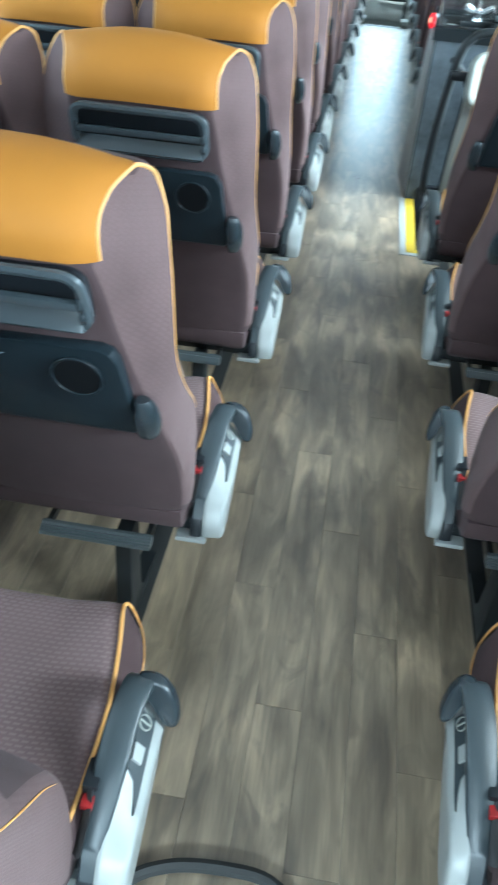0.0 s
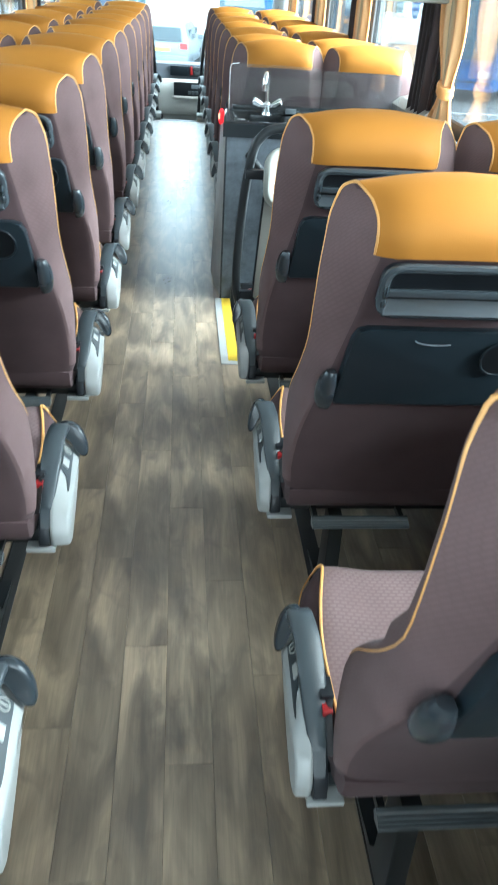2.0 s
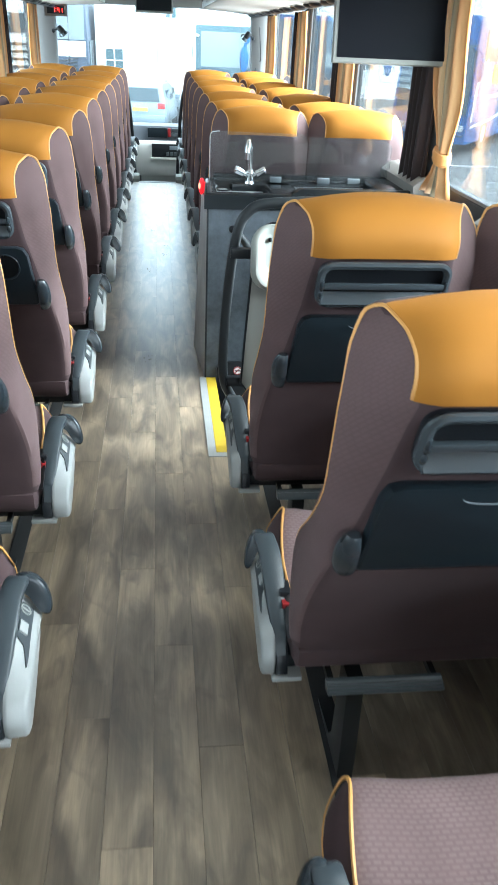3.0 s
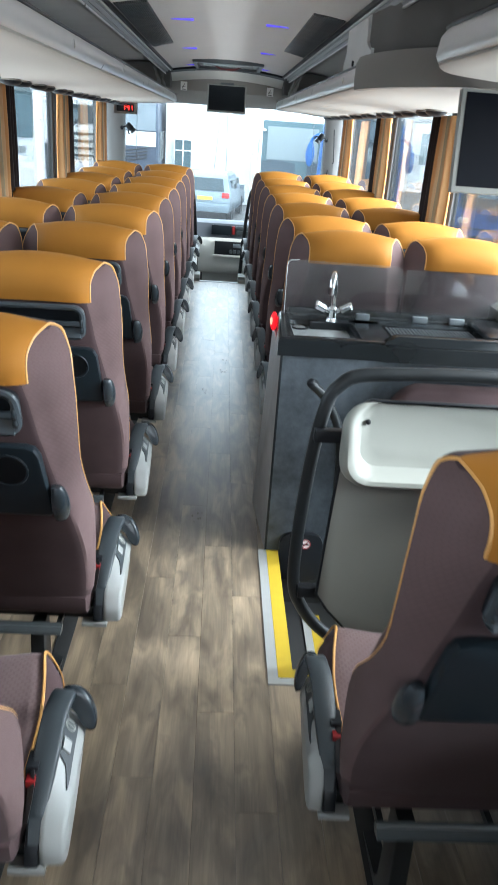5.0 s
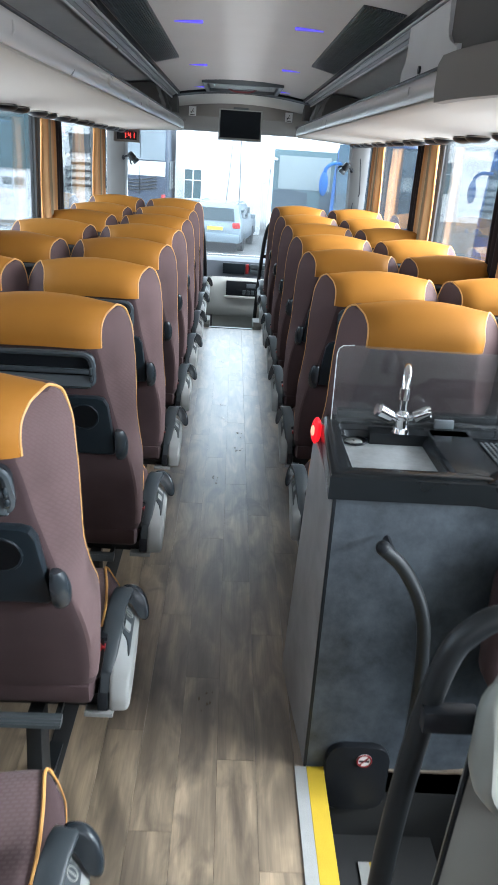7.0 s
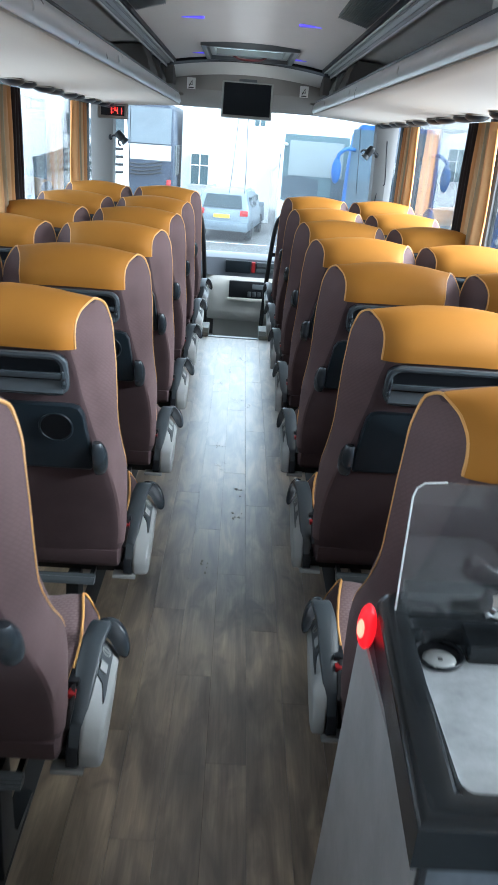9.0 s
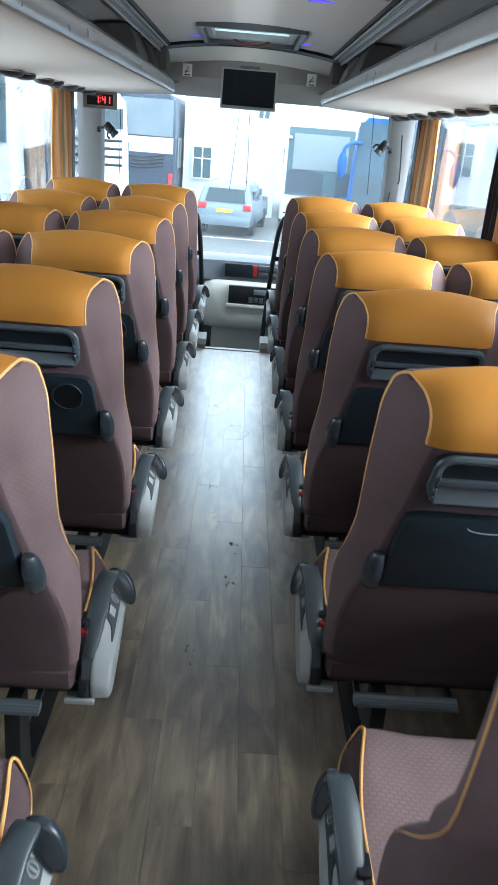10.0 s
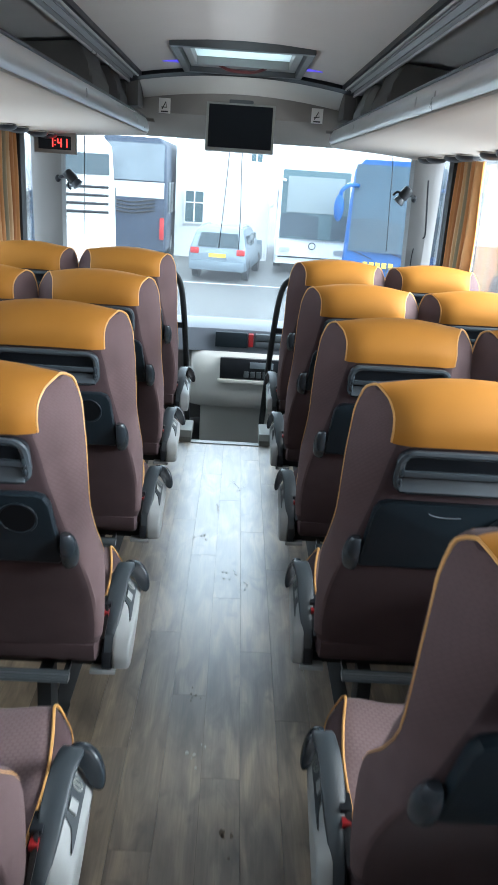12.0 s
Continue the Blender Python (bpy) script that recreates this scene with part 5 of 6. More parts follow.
for t in (-1, 1):
    bm = bmesh.new()
    tube(bm, [(TX + t * 0.012, TY, TZ + 0.036), (TX + t * 0.028, TY - 0.004, TZ + 0.044), (TX + t * 0.033, TY - 0.006, TZ + 0.046), (TX + t * 0.068, TY - 0.012, TZ + 0.064), (TX + t * 0.074, TY - 0.013, TZ + 0.066)], [0.011, 0.011, 0.018, 0.021, 0.016], 12)
    part("handle", bm, "chrome", tap)
# acrylic screen on the galley's front edge
screen = thing("acrylic_screen", "clear acrylic splash screen behind the sink", "screen")
bm = bmesh.new()
outl = [(0.272, 0.845), (0.2705, 0.96), (0.27, 1.05), (0.274, 1.064), (0.284, 1.072), (0.315, 1.075), (0.70, 1.072), (0.72, 1.062), (0.73, 1.035), (0.73, 0.85)]
prism(bm, outl, "y", 5.096, 5.101)
pane = part("pane", bm, "clear", screen)
pane.visible_shadow = False
bm = bmesh.new()
tube(bm, [(x, 5.0985, z) for x, z in outl[:6]], 0.0015, 6)
part("polished_edge", bm, "edge", screen)
part("clamp", boxed(0.56, 0.615, 5.0955, 5.108, 0.853, 0.878, 0.003), "grey", screen)
screen2 = thing("acrylic_screen", "clear acrylic splash screen behind the sink", "screen")
bm = bmesh.new()
prism(bm, [(0.74, 0.85), (0.74, 1.06), (1.1, 1.06), (1.14, 1.03), (1.14, 0.85)], "y", 5.1, 5.105)
pane = part("pane", bm, "clear", screen2)
for x in (0.82, 0.97):
    part("clamp", boxed(x - 0.03, x + 0.03, 5.0945, 5.112, 0.853, 0.878, 0.003), "grey", screen2)
pane.visible_shadow = False
# red marker lamp
lamp = thing("marker_lamp", "glowing red marker lamp on the galley's corner", "lamp")
bm = bmesh.new()
ellipsoid(bm, (0.235, 5.106, 0.826), (0.015, 0.02, 0.039), 16, 10)
part("lens", bm, "lamp_red", lamp)
bm = bmesh.new()
ellipsoid(bm, (0.2245, 5.096, 0.829), (0.0065, 0.009, 0.016), 12, 8)
part("bulb", bm, "lamp_core", lamp)
# grab handle on the galley's rear face
grab = thing("grab_handle", "curved grey grab handle on the galley", "grab handle")
bm = bmesh.new()
tube(bm, smooth_path([(0.345, 4.60, 0.735), (0.40, 4.605, 0.68), (0.455, 4.61, 0.57), (0.475, 4.61, 0.42), (0.478, 4.61, 0.2), (0.478, 4.62, -0.1)], 6), 0.0165, 12)
part("bar", bm, "frame", grab)
bm = bmesh.new()
ellipsoid(bm, (0.342, 4.60, 0.738), (0.0175, 0.0175, 0.0175))
part("end_cap", bm, "black", grab)
bm = bmesh.new()
tube(bm, [(0.372, 4.602, 0.71), (0.372, 4.70, 0.71)], 0.009, 8)
part("bracket", bm, "black", grab)
# knee panel in front of the seats behind the stairwell, with a white tray
knee = thing("stair_partition", "grey partition panel with a white moulded tray and black rail", "partition")
PY = 3.985
bm = bmesh.new()
outl = [(0.333, 0.30), (0.37, 0.245), (0.46, 0.15), (1.15, 0.15), (1.15, 0.84), (1.08, 0.9), (0.42, 0.9), (0.38, 0.88), (0.362, 0.83)]
prism(bm, outl, "y", PY - 0.008, PY + 0.008, 0.002)
part("panel", bm, "panel", knee)
bm = bmesh.new()
tube(bm, [(x, PY - 0.006, z) for x, z in outl], 0.005, 6, closed=True)
part("edge_trim", bm, "black", knee)
bm = bmesh.new()
rail_pts = smooth_path([(x, PY + 0.03, z) for x, z in ((0.465, 0.075), (0.36, 0.155), (0.297, 0.235), (0.268, 0.32), (0.268, 0.5), (0.284, 0.72), (0.308, 0.87), (0.338, 0.925), (0.392, 0.955), (0.55, 0.966), (0.75, 0.968), (0.98, 0.947), (1.09, 0.92), (1.14, 0.87), (1.15, 0.74), (1.152, 0.3))], 6)
tube(bm, rail_pts, 0.0185, 12)
part("rail", bm, "frame", knee, "black tubular rail round the panel")
for x, z in ((0.30, 0.79), (0.31, 0.30)):
    bm = bmesh.new()
    box(bm, min(x - 0.02, 0.28), x + 0.06, PY - 0.004, PY + 0.024, z - 0.018, z + 0.018, 0.004)
    part("clamp", bm, "black", knee)
bm = bmesh.new()
rings = []
for d, g, r in ((0.0, 0.0, 0.07), (0.03, 0.003, 0.07), (0.055, -0.002, 0.07), (0.066, -0.012, 0.068), (0.064, -0.024, 0.062), (0.05, -0.036, 0.056), (0.02, -0.05, 0.05), (0.008, -0.075, 0.04)):
    ring = []
    for x, z in rounded(0.35 - g, 1.11 + g, 0.675 - g, 0.897, r, 6):
        ring.append((x, PY - 0.008 - d * min(1.0, 0.12 + (0.897 - z) / 0.14) - 0.02 * (0.9 - z), z))
    rings.append(ring)
loft(bm, rings)
tray_ob = part("moulded_tray", bm, "white", knee, "white moulded tray")
bm = bmesh.new()
ellipsoid(bm, (0.415, PY - 0.02, 0.845), (0.0075, 0.01, 0.0075))
part("stud", bm, "black", tray_ob)


# ---------------------------------------------------------------- screens, clock, stickers
def monitor(name, w, h, m, label):
    ob = thing(name, label, "monitor", at=m)
    bm = bmesh.new()
    box(bm, -w / 2, w / 2, 0.0, 0.035, -h / 2, h / 2, 0.006)
    part("housing", bm, "panel", ob, "silver-grey housing")
    part("screen", boxed(-w / 2 + 0.014, w / 2 - 0.014, -0.0025, 0.002, -h / 2 + 0.018, h / 2 - 0.012), "screen", ob, "switched-off black screen")
    bm = bmesh.new()
    box(bm, -0.07, 0.07, 0.005, 0.05, h / 2 - 0.004, h / 2 + 0.03, 0.006)
    part("hinge", bm, "steel_grey", ob)
    return ob


monitor("monitor", 0.392, 0.262, pose(0.0, 10.58, 1.775, -8), "flat monitor hanging from the front bulkhead, switched off")
monitor("monitor", 0.46, 0.30, pose(0.94, 4.6, 1.54, -8, 0, 0), "flat monitor hanging above the galley, switched off")
clock = thing("digital_clock", "digital clock with red digits under the rack", "clock", at=pose(-0.975, 10.22, 1.622, 0, 0, 4))
part("housing", boxed(-0.11, 0.11, 0.0, 0.05, -0.054, 0.054, 0.006), "lining", clock)
part("display", boxed(-0.085, 0.085, -0.003, 0.002, -0.034, 0.034), "screen", clock)
seg = {"1": "bc", "4": "fgbc"}
x = -0.03
for ch in "1:41":
    bm = bmesh.new()
    if ch == ":":
        box(bm, x, x + 0.005, -0.006, -0.0035, 0.008, 0.013)
        box(bm, x, x + 0.005, -0.006, -0.0035, -0.013, -0.008)
        x += 0.014
    else:
        h, w, th = 0.021, 0.022, 0.0045
        rects = {"b": (w - th, w, 0, h), "c": (w - th, w, -h, 0), "f": (0, th, 0, h), "g": (0, w, -th / 2, th / 2)}
        for k in seg[ch]:
            a = rects[k]
            box(bm, x + a[0], x + a[1], -0.006, -0.0035, a[2], a[3])
        x += 0.03
    part("digit", bm, "led_red", clock)
for s in (-1, 1):
    st = thing("seat_belt_sticker", "small white fasten-belt sticker on the bulkhead", "sticker", "belt stickers", at=pose(s * 0.436, 10.605, 1.866, 0, 0, 0))
    part("sheet", boxed(-0.033, 0.033, -0.002, 0.0, -0.04, 0.04), "paper", st)
    bm = bmesh.new()
    tube(bm, [(-0.015, -0.003, -0.02), (0.008, -0.003, 0.022), (0.012, -0.003, -0.008), (-0.018, -0.003, -0.008)], 0.003, 5)
    box(bm, -0.02, 0.02, -0.0035, -0.0025, -0.034, -0.027)
    part("pictogram", bm, "ink", st)


# ---------------------------------------------------------------- curtains
def curtain(s, y0, y1, dark, tied=False, label=""):
    """A gathered curtain hanging along the window: folds in plan, optionally drawn in by a tie."""
    ob = thing("curtain", label or ("dark brown blackout curtain gathered at the pillar" if dark else "tan striped curtain gathered at the window pillar"), "curtain", "window curtains")
    n, m = 44, 16
    folds = max(3, int((y1 - y0) / 0.058))
    x_base = s * (HALF - 0.055)
    verts, faces, uvs = [], [], []
    for j in range(m + 1):
        v = j / m
        z = 1.655 - 0.74 * v
        pinch = 1.0
        if tied:
            pinch = 1 - 0.72 * math.exp(-(((z - 1.07) / 0.15) ** 2)) + 0.25 * max(0.0, (1.04 - z) / 0.14)
        mid = y0 + (y1 - y0) * 0.5 - (0.09 * math.exp(-(((z - 1.07) / 0.25) ** 2)) if tied else 0)
        for i in range(n + 1):
            u = i / n
            y = mid + (u - 0.5) * (y1 - y0) * pinch + 0.006 * math.sin(9 * v + 5 * u)
            x = x_base + s * 0.026 * math.sin(2 * math.pi * folds * u + 0.6 * math.sin(3 * v)) * (0.7 + 0.3 * v) * (0.6 + 0.4 * pinch)
            verts.append((x, y, z))
            uvs.append((u, v))
    for j in range(m):
        for i in range(n):
            a = j * (n + 1) + i
            faces.append((a, a + 1, a + n + 2, a + n + 1))
    me = bpy.data.meshes.new("cloth")
    me.from_pydata(verts, [], faces)
    lay = me.uv_layers.new(name="UVMap")
    for lp in me.loops:
        lay.data[lp.index].uv = uvs[lp.vertex_index]
    for p in me.polygons:
        p.use_smooth = True
    me.materials.append(M["curtain_dark" if dark else "curtain"])
    cl = new("cloth", me)
    cl.parent = ob
    sol = cl.modifiers.new("thickness", "SOLIDIFY")
    sol.thickness = 0.004
    if tied:
        bm = bmesh.new()
        mid = y0 + (y1 - y0) * 0.5 - 0.09
        rings = []
        for dz, k in ((-0.022, 0.92), (-0.012, 1.05), (0.0, 1.0), (0.012, 1.06), (0.024, 0.94)):
            rings.append([(x_base + 0.036 * k * math.cos(u), mid + (y1 - y0) * 0.17 * k * math.sin(u), 1.07 + dz + 0.016 * math.sin(u)) for u in (2 * math.pi * i / 20 for i in range(20))])
        loft(bm, rings)
        part("tie_band", bm, "curtain", ob)
    return ob


for s in (-1, 1):
    for y in PILLARS[1:]:
        if y > 10:
            curtain(s, 9.72, 10.12, False)
            continue
        tied = s > 0 and abs(y - 4.72) < 0.1
        if tied:
            curtain(s, y - 0.3, y - 0.02, False, True)
            curtain(s, y - 0.01, y + 0.24, True, False)
        else:
            curtain(s, y - 0.17, y + 0.1, False)
            curtain(s, y + 0.11, y + 0.27, True)


# ---------------------------------------------------------------- front: dash, rails, cameras
dash = thing("dashboard", "grey dashboard with light lower moulding and radio slots", "dashboard")
bm = bmesh.new()
rings = []
for k in range(15):
    x = -1.18 + 2.36 * k / 14
    bow = 0.16 * (x / 1.18) ** 2
    rings.append([(x, 11.34 - bow, 0.30), (x, 11.37 - bow, 0.46), (x, 11.42 - bow, 0.49), (x, 11.95, 0.44), (x, 11.95, 0.2)])
loft(bm, rings)
part("top_moulding", bm, "dash", dash)
bm = bmesh.new()
prof = [(11.33, 0.30), (11.29, 0.26), (11.27, 0.14), (11.272, 0.0), (11.28, -0.08), (11.3, -0.108), (11.7, -0.10), (11.7, 0.30)]
rings = []
for x, d in ((-0.30, 0.14), (-0.27, 0.05), (-0.2, 0.01), (-0.05, 0.0), (0.2, 0.0), (0.55, 0.0), (0.9, -0.04), (1.15, -0.1)):
    rings.append([(x, y + d if y < 11.6 else y, z) for y, z in prof])
loft(bm, rings)
part("lower_moulding", bm, "dash_light", dash, "light grey curved lower moulding")
part("kick_panel", boxed(-0.19, 0.5, 11.36, 11.6, -0.42, -0.10, 0.02), "dash_light", dash)
part("upper_slot", boxed(-0.1, 0.13, 11.325, 11.36, 0.335, 0.445, 0.004), "tray", dash)
part("hazard_switch", boxed(0.14, 0.175, 11.32, 11.36, 0.345, 0.44, 0.004), "red", dash)
for k in range(2):
    part("radio_unit", boxed(0.19, 0.46, 11.32, 11.36, 0.345 + 0.052 * k, 0.39 + 0.052 * k, 0.004), "steel_grey", dash)
part("radio_slot", boxed(-0.055, 0.42, 11.255, 11.3, 0.12, 0.27, 0.004), "black", dash)
for k in range(6):
    x = 0.12 + 0.045 * k
    part("switch", boxed(x, x + 0.034, 11.247, 11.262, 0.135, 0.18, 0.003), "steel_grey", dash)
part("display", boxed(0.16, 0.33, 11.25, 11.262, 0.205, 0.25, 0.002), "grey", dash)
part("ledge", boxed(-0.07, 0.44, 11.24, 11.29, 0.09, 0.115, 0.004), "dash_light", dash)


def front_partition(s):
    ob = thing("front_partition", "low grey partition with a black tubular rail before the first seats", "partition", "front partitions")
    y = 10.5
    bm = bmesh.new()
    tube(bm, smooth_path([(s * 1.12, y, 0.95), (s * 0.60, y, 0.965), (s * 0.42, y, 0.965), (s * 0.345, y, 0.945), (s * 0.297, y, 0.85), (s * 0.266, y, 0.56), (s * 0.245, y, 0.2), (s * 0.236, y, 0.0)], 6), 0.0185, 12)
    part("rail", bm, "frame", ob, "black tubular rail")
    bm = bmesh.new()
    prism(bm, [(s * 0.31, 0.08), (s * 0.325, 0.5), (s * 0.35, 0.78), (s * 0.40, 0.87), (s * 0.6, 0.89), (s * 1.12, 0.89), (s * 1.12, 0.08)], "y", y - 0.012, y + 0.012, 0.004)
    part("panel", bm, "panel", ob)
    bm = bmesh.new()
    box(bm, *sorted((s * 0.27, s * 0.36)), y - 0.014, y + 0.014, 0.62, 0.655, 0.004)
    part("clamp", bm, "black", ob)
    return ob


front_partition(-1)
front_partition(1)
ds = thing("driver_seat", "dark driver's seat behind the dashboard", "seat")
part("backrest", boxed(0.5, 0.98, 10.82, 10.95, 0.0, 0.72, 0.06, 3), "dash", ds)
part("cushion", boxed(0.45, 0.98, 10.85, 11.2, -0.12, 0.04, 0.05, 3), "dash", ds)
part("pedestal", boxed(0.6, 0.85, 10.9, 11.15, -0.425, -0.12, 0.02), "frame", ds)
def windscreen_camera(post, head, nose, cable):
    """A round camera tilted on a ball clamp, with a lead hanging before the windscreen."""
    ob = thing("windscreen_camera", "round black camera tilted on a clamp at the windscreen post", "camera", "windscreen cameras")
    head, nose, post = Vector(head), Vector(nose), Vector(post)
    bm = bmesh.new()
    tube(bm, smooth_path([post, post.lerp(head, 0.35) + Vector((0, -0.015, 0.006)), head.lerp(post, 0.2)], 4), 0.009, 8)
    ellipsoid(bm, tuple(post), (0.018, 0.02, 0.022), 12, 8)
    part("clamp_arm", bm, "black", ob)
    d = (nose - head).normalized()
    bm = bmesh.new()
    steps = ((-0.034, 0.012), (-0.031, 0.024), (-0.022, 0.03), (0.0, 0.031), (0.03, 0.031), (0.04, 0.027))
    tube(bm, [head + d * a for a, r in steps], [r for a, r in steps], 16)
    part("body", bm, "frame", ob)
    bm = bmesh.new()
    steps = ((0.038, 0.024), (0.05, 0.03), (0.072, 0.034), (0.074, 0.026))
    tube(bm, [head + d * a for a, r in steps], [r for a, r in steps], 16)
    part("lens_hood", bm, "pad", ob)
    side = d.cross(Vector((0, 1, 0))).normalized()
    bm = bmesh.new()
    tube(bm, smooth_path([head + d * 0.01, head + d * 0.03 - side * 0.045, head + d * 0.06 - side * 0.05], 4), 0.007, 8)
    part("bracket", bm, "black", ob)
    part("cable", tube(bmesh.new(), smooth_path(cable, 5), 0.0028, 5), "black", ob)


windscreen_camera((-1.065, 10.68, 1.435), (-0.985, 10.63, 1.455), (-0.915, 10.63, 1.385), [(-0.91, 10.7, 1.72), (-0.913, 10.7, 1.5), (-0.917, 10.7, 1.25), (-0.918, 10.7, 1.117)])
windscreen_camera((1.067, 10.68, 1.449), (1.005, 10.63, 1.482), (0.96, 10.63, 1.42), [(0.91, 10.7, 1.72), (0.922, 10.7, 1.6), (0.93, 10.7, 1.4), (0.942, 10.7, 1.134)])
for k, x in enumerate((-0.05, 0.03)):
    ob = thing("hanging_cable", "thin black cable hanging from the front monitor", "cable", "cables")
    bm = bmesh.new()
    tube(bm, smooth_path([(x, 10.72, 1.76), (x - 0.01, 10.85, 1.6), (x - 0.03 + 0.03 * k, 10.95, 1.3), (x - 0.05 + 0.05 * k, 11.0, 1.06)], 5), 0.0028, 5)
    part("wire", bm, "black", ob)
socket = thing("wall_socket", "black round socket with a lead on the corner post", "socket")
bm = bmesh.new()
disc(bm, (1.114, 10.735, 1.172), 0.02, (-0.5, -1, 0), 0.02, 16)
part("plug", bm, "black", socket)
bm = bmesh.new()
tube(bm, smooth_path([(1.112, 10.715, 1.165), (1.105, 10.71, 1.11), (1.104, 10.712, 1.05), (1.1, 10.725, 0.9)], 4), 0.004, 5)
part("lead", bm, "black", socket)

grip = thing("post_handle", "thin black grip strip on the corner post", "handle")
part("strip", tube(bmesh.new(), smooth_path([(1.135, 10.655, 1.56), (1.138, 10.65, 1.5), (1.15, 10.65, 1.36), (1.158, 10.655, 1.25), (1.15, 10.665, 1.225)], 5), 0.005, 6), "black", grip)
note = thing("window_sticker", "small blue sticker on the front side window", "sticker")
part("sheet", boxed(-1.243, -1.241, 10.9, 10.98, 1.33, 1.43, 0.0), "sticker_blue", note)


# ---------------------------------------------------------------- outside
bm = bmesh.new()
bmesh.ops.create_grid(bm, x_segments=4, y_segments=4, size=400)
bmesh.ops.translate(bm, verts=bm.verts[:], vec=(0, 0, GROUND))
setting("ground", bm, "asphalt", "wet grey asphalt of the coach yard", "ground")
for k, (x, y, l) in enumerate(((3.0, 26.0, 5.0), (6.5, 24.0, 5.0), (-2.0, 29.0, 4.0))):
    ob = part("parking_line", boxed(x, x + l, y, y + 0.12, GROUND, GROUND + 0.004), "paper", None, "painted white parking line on the asphalt")
    tagged(ob, category="road marking", group="parking lines", kind="structure")
for x in (2.6,):
    ob = part("parking_line", boxed(x, x + 0.1, -6, 16, GROUND, GROUND + 0.004), "paper", None, "painted white parking line on the asphalt")
    tagged(ob, category="road marking", group="parking lines", kind="structure")


def coach(m, paint, glass_mat, label, length=11.0, skirt=None, sign=False, rear=False, bowed=True, side=(1.6, 2.7), tall=3.42, screen=(1.2, 3.15), lower="dark_glass", louvres=True):
    """A parked coach; its nose (or tail, if rear) faces -y in its own frame."""
    ob = thing("parked_coach", label, "coach", "parked coaches", at=m)
    w, h = 1.27, tall
    bm = bmesh.new()
    sec = [(-w, 0.35), (-w - 0.01, 1.3), (-w + 0.02, 2.6), (-w + 0.08, h - 0.25), (-w + 0.3, h), (w - 0.3, h), (w - 0.08, h - 0.25), (w - 0.02, 2.6), (w + 0.01, 1.3), (w, 0.35)]
    rings = []
    for y, k, dz in ((0.0, 0.94, 0), (0.06, 0.98, 0), (0.2, 1.0, 0), (length, 1.0, 0)):
        rings.append([(x * k, y + 0.16 * max(0.0, z - 1.2) * (1 if y < 0.5 else 0), z) for x, z in sec])
    loft(bm, rings)
    part("body", bm, paint, ob)
    if skirt:
        bm = bmesh.new()
        prism(bm, [(-w - 0.02, 0.3), (w + 0.02, 0.3), (w + 0.02, 1.15), (-w - 0.02, 1.15)], "y", -0.02, length + 0.01, 0.01)
        part("skirt", bm, skirt, ob)
    bm = bmesh.new()
    lo, hi = screen
    bows = []
    for z in (lo, (lo + hi) / 2, hi):
        bows.append([((-w + 0.13) + (2 * w - 0.26) * k / 8, 0.16 * (z - 1.2) - 0.07 + 0.05 * abs(k - 4) / 4 * (abs(k - 4) / 4), z) for k in range(9)])
    loft(bm, bows, closed=False)
    geo = bmesh.ops.extrude_face_region(bm, geom=bm.faces[:])
    bmesh.ops.translate(bm, verts=[v for v in geo["geom"] if isinstance(v, bmesh.types.BMVert)], vec=(0, 0.03, 0))
    part("windscreen" if not rear else "rear_window", bm, glass_mat, ob)
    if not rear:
        # dark sheet on the glass stands in for the dashboard and dim cab behind
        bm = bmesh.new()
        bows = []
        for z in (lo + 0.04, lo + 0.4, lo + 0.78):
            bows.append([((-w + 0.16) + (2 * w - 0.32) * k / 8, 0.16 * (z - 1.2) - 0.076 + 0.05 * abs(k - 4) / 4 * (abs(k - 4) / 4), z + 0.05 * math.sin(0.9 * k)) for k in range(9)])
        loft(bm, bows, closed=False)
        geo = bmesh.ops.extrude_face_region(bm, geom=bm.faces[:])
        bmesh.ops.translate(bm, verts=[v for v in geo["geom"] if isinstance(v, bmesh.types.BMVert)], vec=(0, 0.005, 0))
        part("cab_shade_sheet", bm, lower, ob)
    for s in (-1, 1):
        for k in range(5):
            y = 0.9 + k * (length - 1.4) / 5
            a, b = sorted((s * (w - 0.03), s * (w + 0.012)))
            part("side_window", boxed(a, b, y, y + (length - 1.4) / 5 - 0.1, side[0], side[1], 0.02), "dark_glass", ob)
        for y in (2.3, length - 2.6):
            bm = bmesh.new()
            disc(bm, (s * (w - 0.26), y, 0.5), 0.5, (s, 0, 0), 0.27, 24)
            wheel = part("wheel", bm, "rubber", ob)
            bm = bmesh.new()
            disc(bm, (s * (w + 0.005), y, 0.5), 0.29, (s, 0, 0), 0.02, 20, 0.2)
            part("rim", bm, "alu", wheel)
        bm = bmesh.new()
        if rear:
            box(bm, *sorted((s * (w - 0.06), s * (w - 0.22))), -0.035, 0.08, 0.75, 1.5, 0.03)
            part("tail_lamp", bm, "tail_red", ob)
        else:
            prism(bm, rounded(min(s * 0.75, s * 1.12), max(s * 0.75, s * 1.12), 0.72, 0.9, 0.07, 4), "y", -0.03, 0.05)
            part("headlamp", bm, "alu", ob)
            bm = bmesh.new()
            tube(bm, smooth_path([(s * 1.05, 0.25, 3.05), (s * 1.25, -0.2, 3.05), (s * 1.42, -0.3, 2.9), (s * 1.42, -0.28, 2.75)], 4), 0.05, 8)
            mirror = part("mirror_arm", bm, paint, ob)
            bm = bmesh.new()
            ellipsoid(bm, (s * 1.45, -0.3, 2.5), (0.13, 0.1, 0.34), 14, 10)
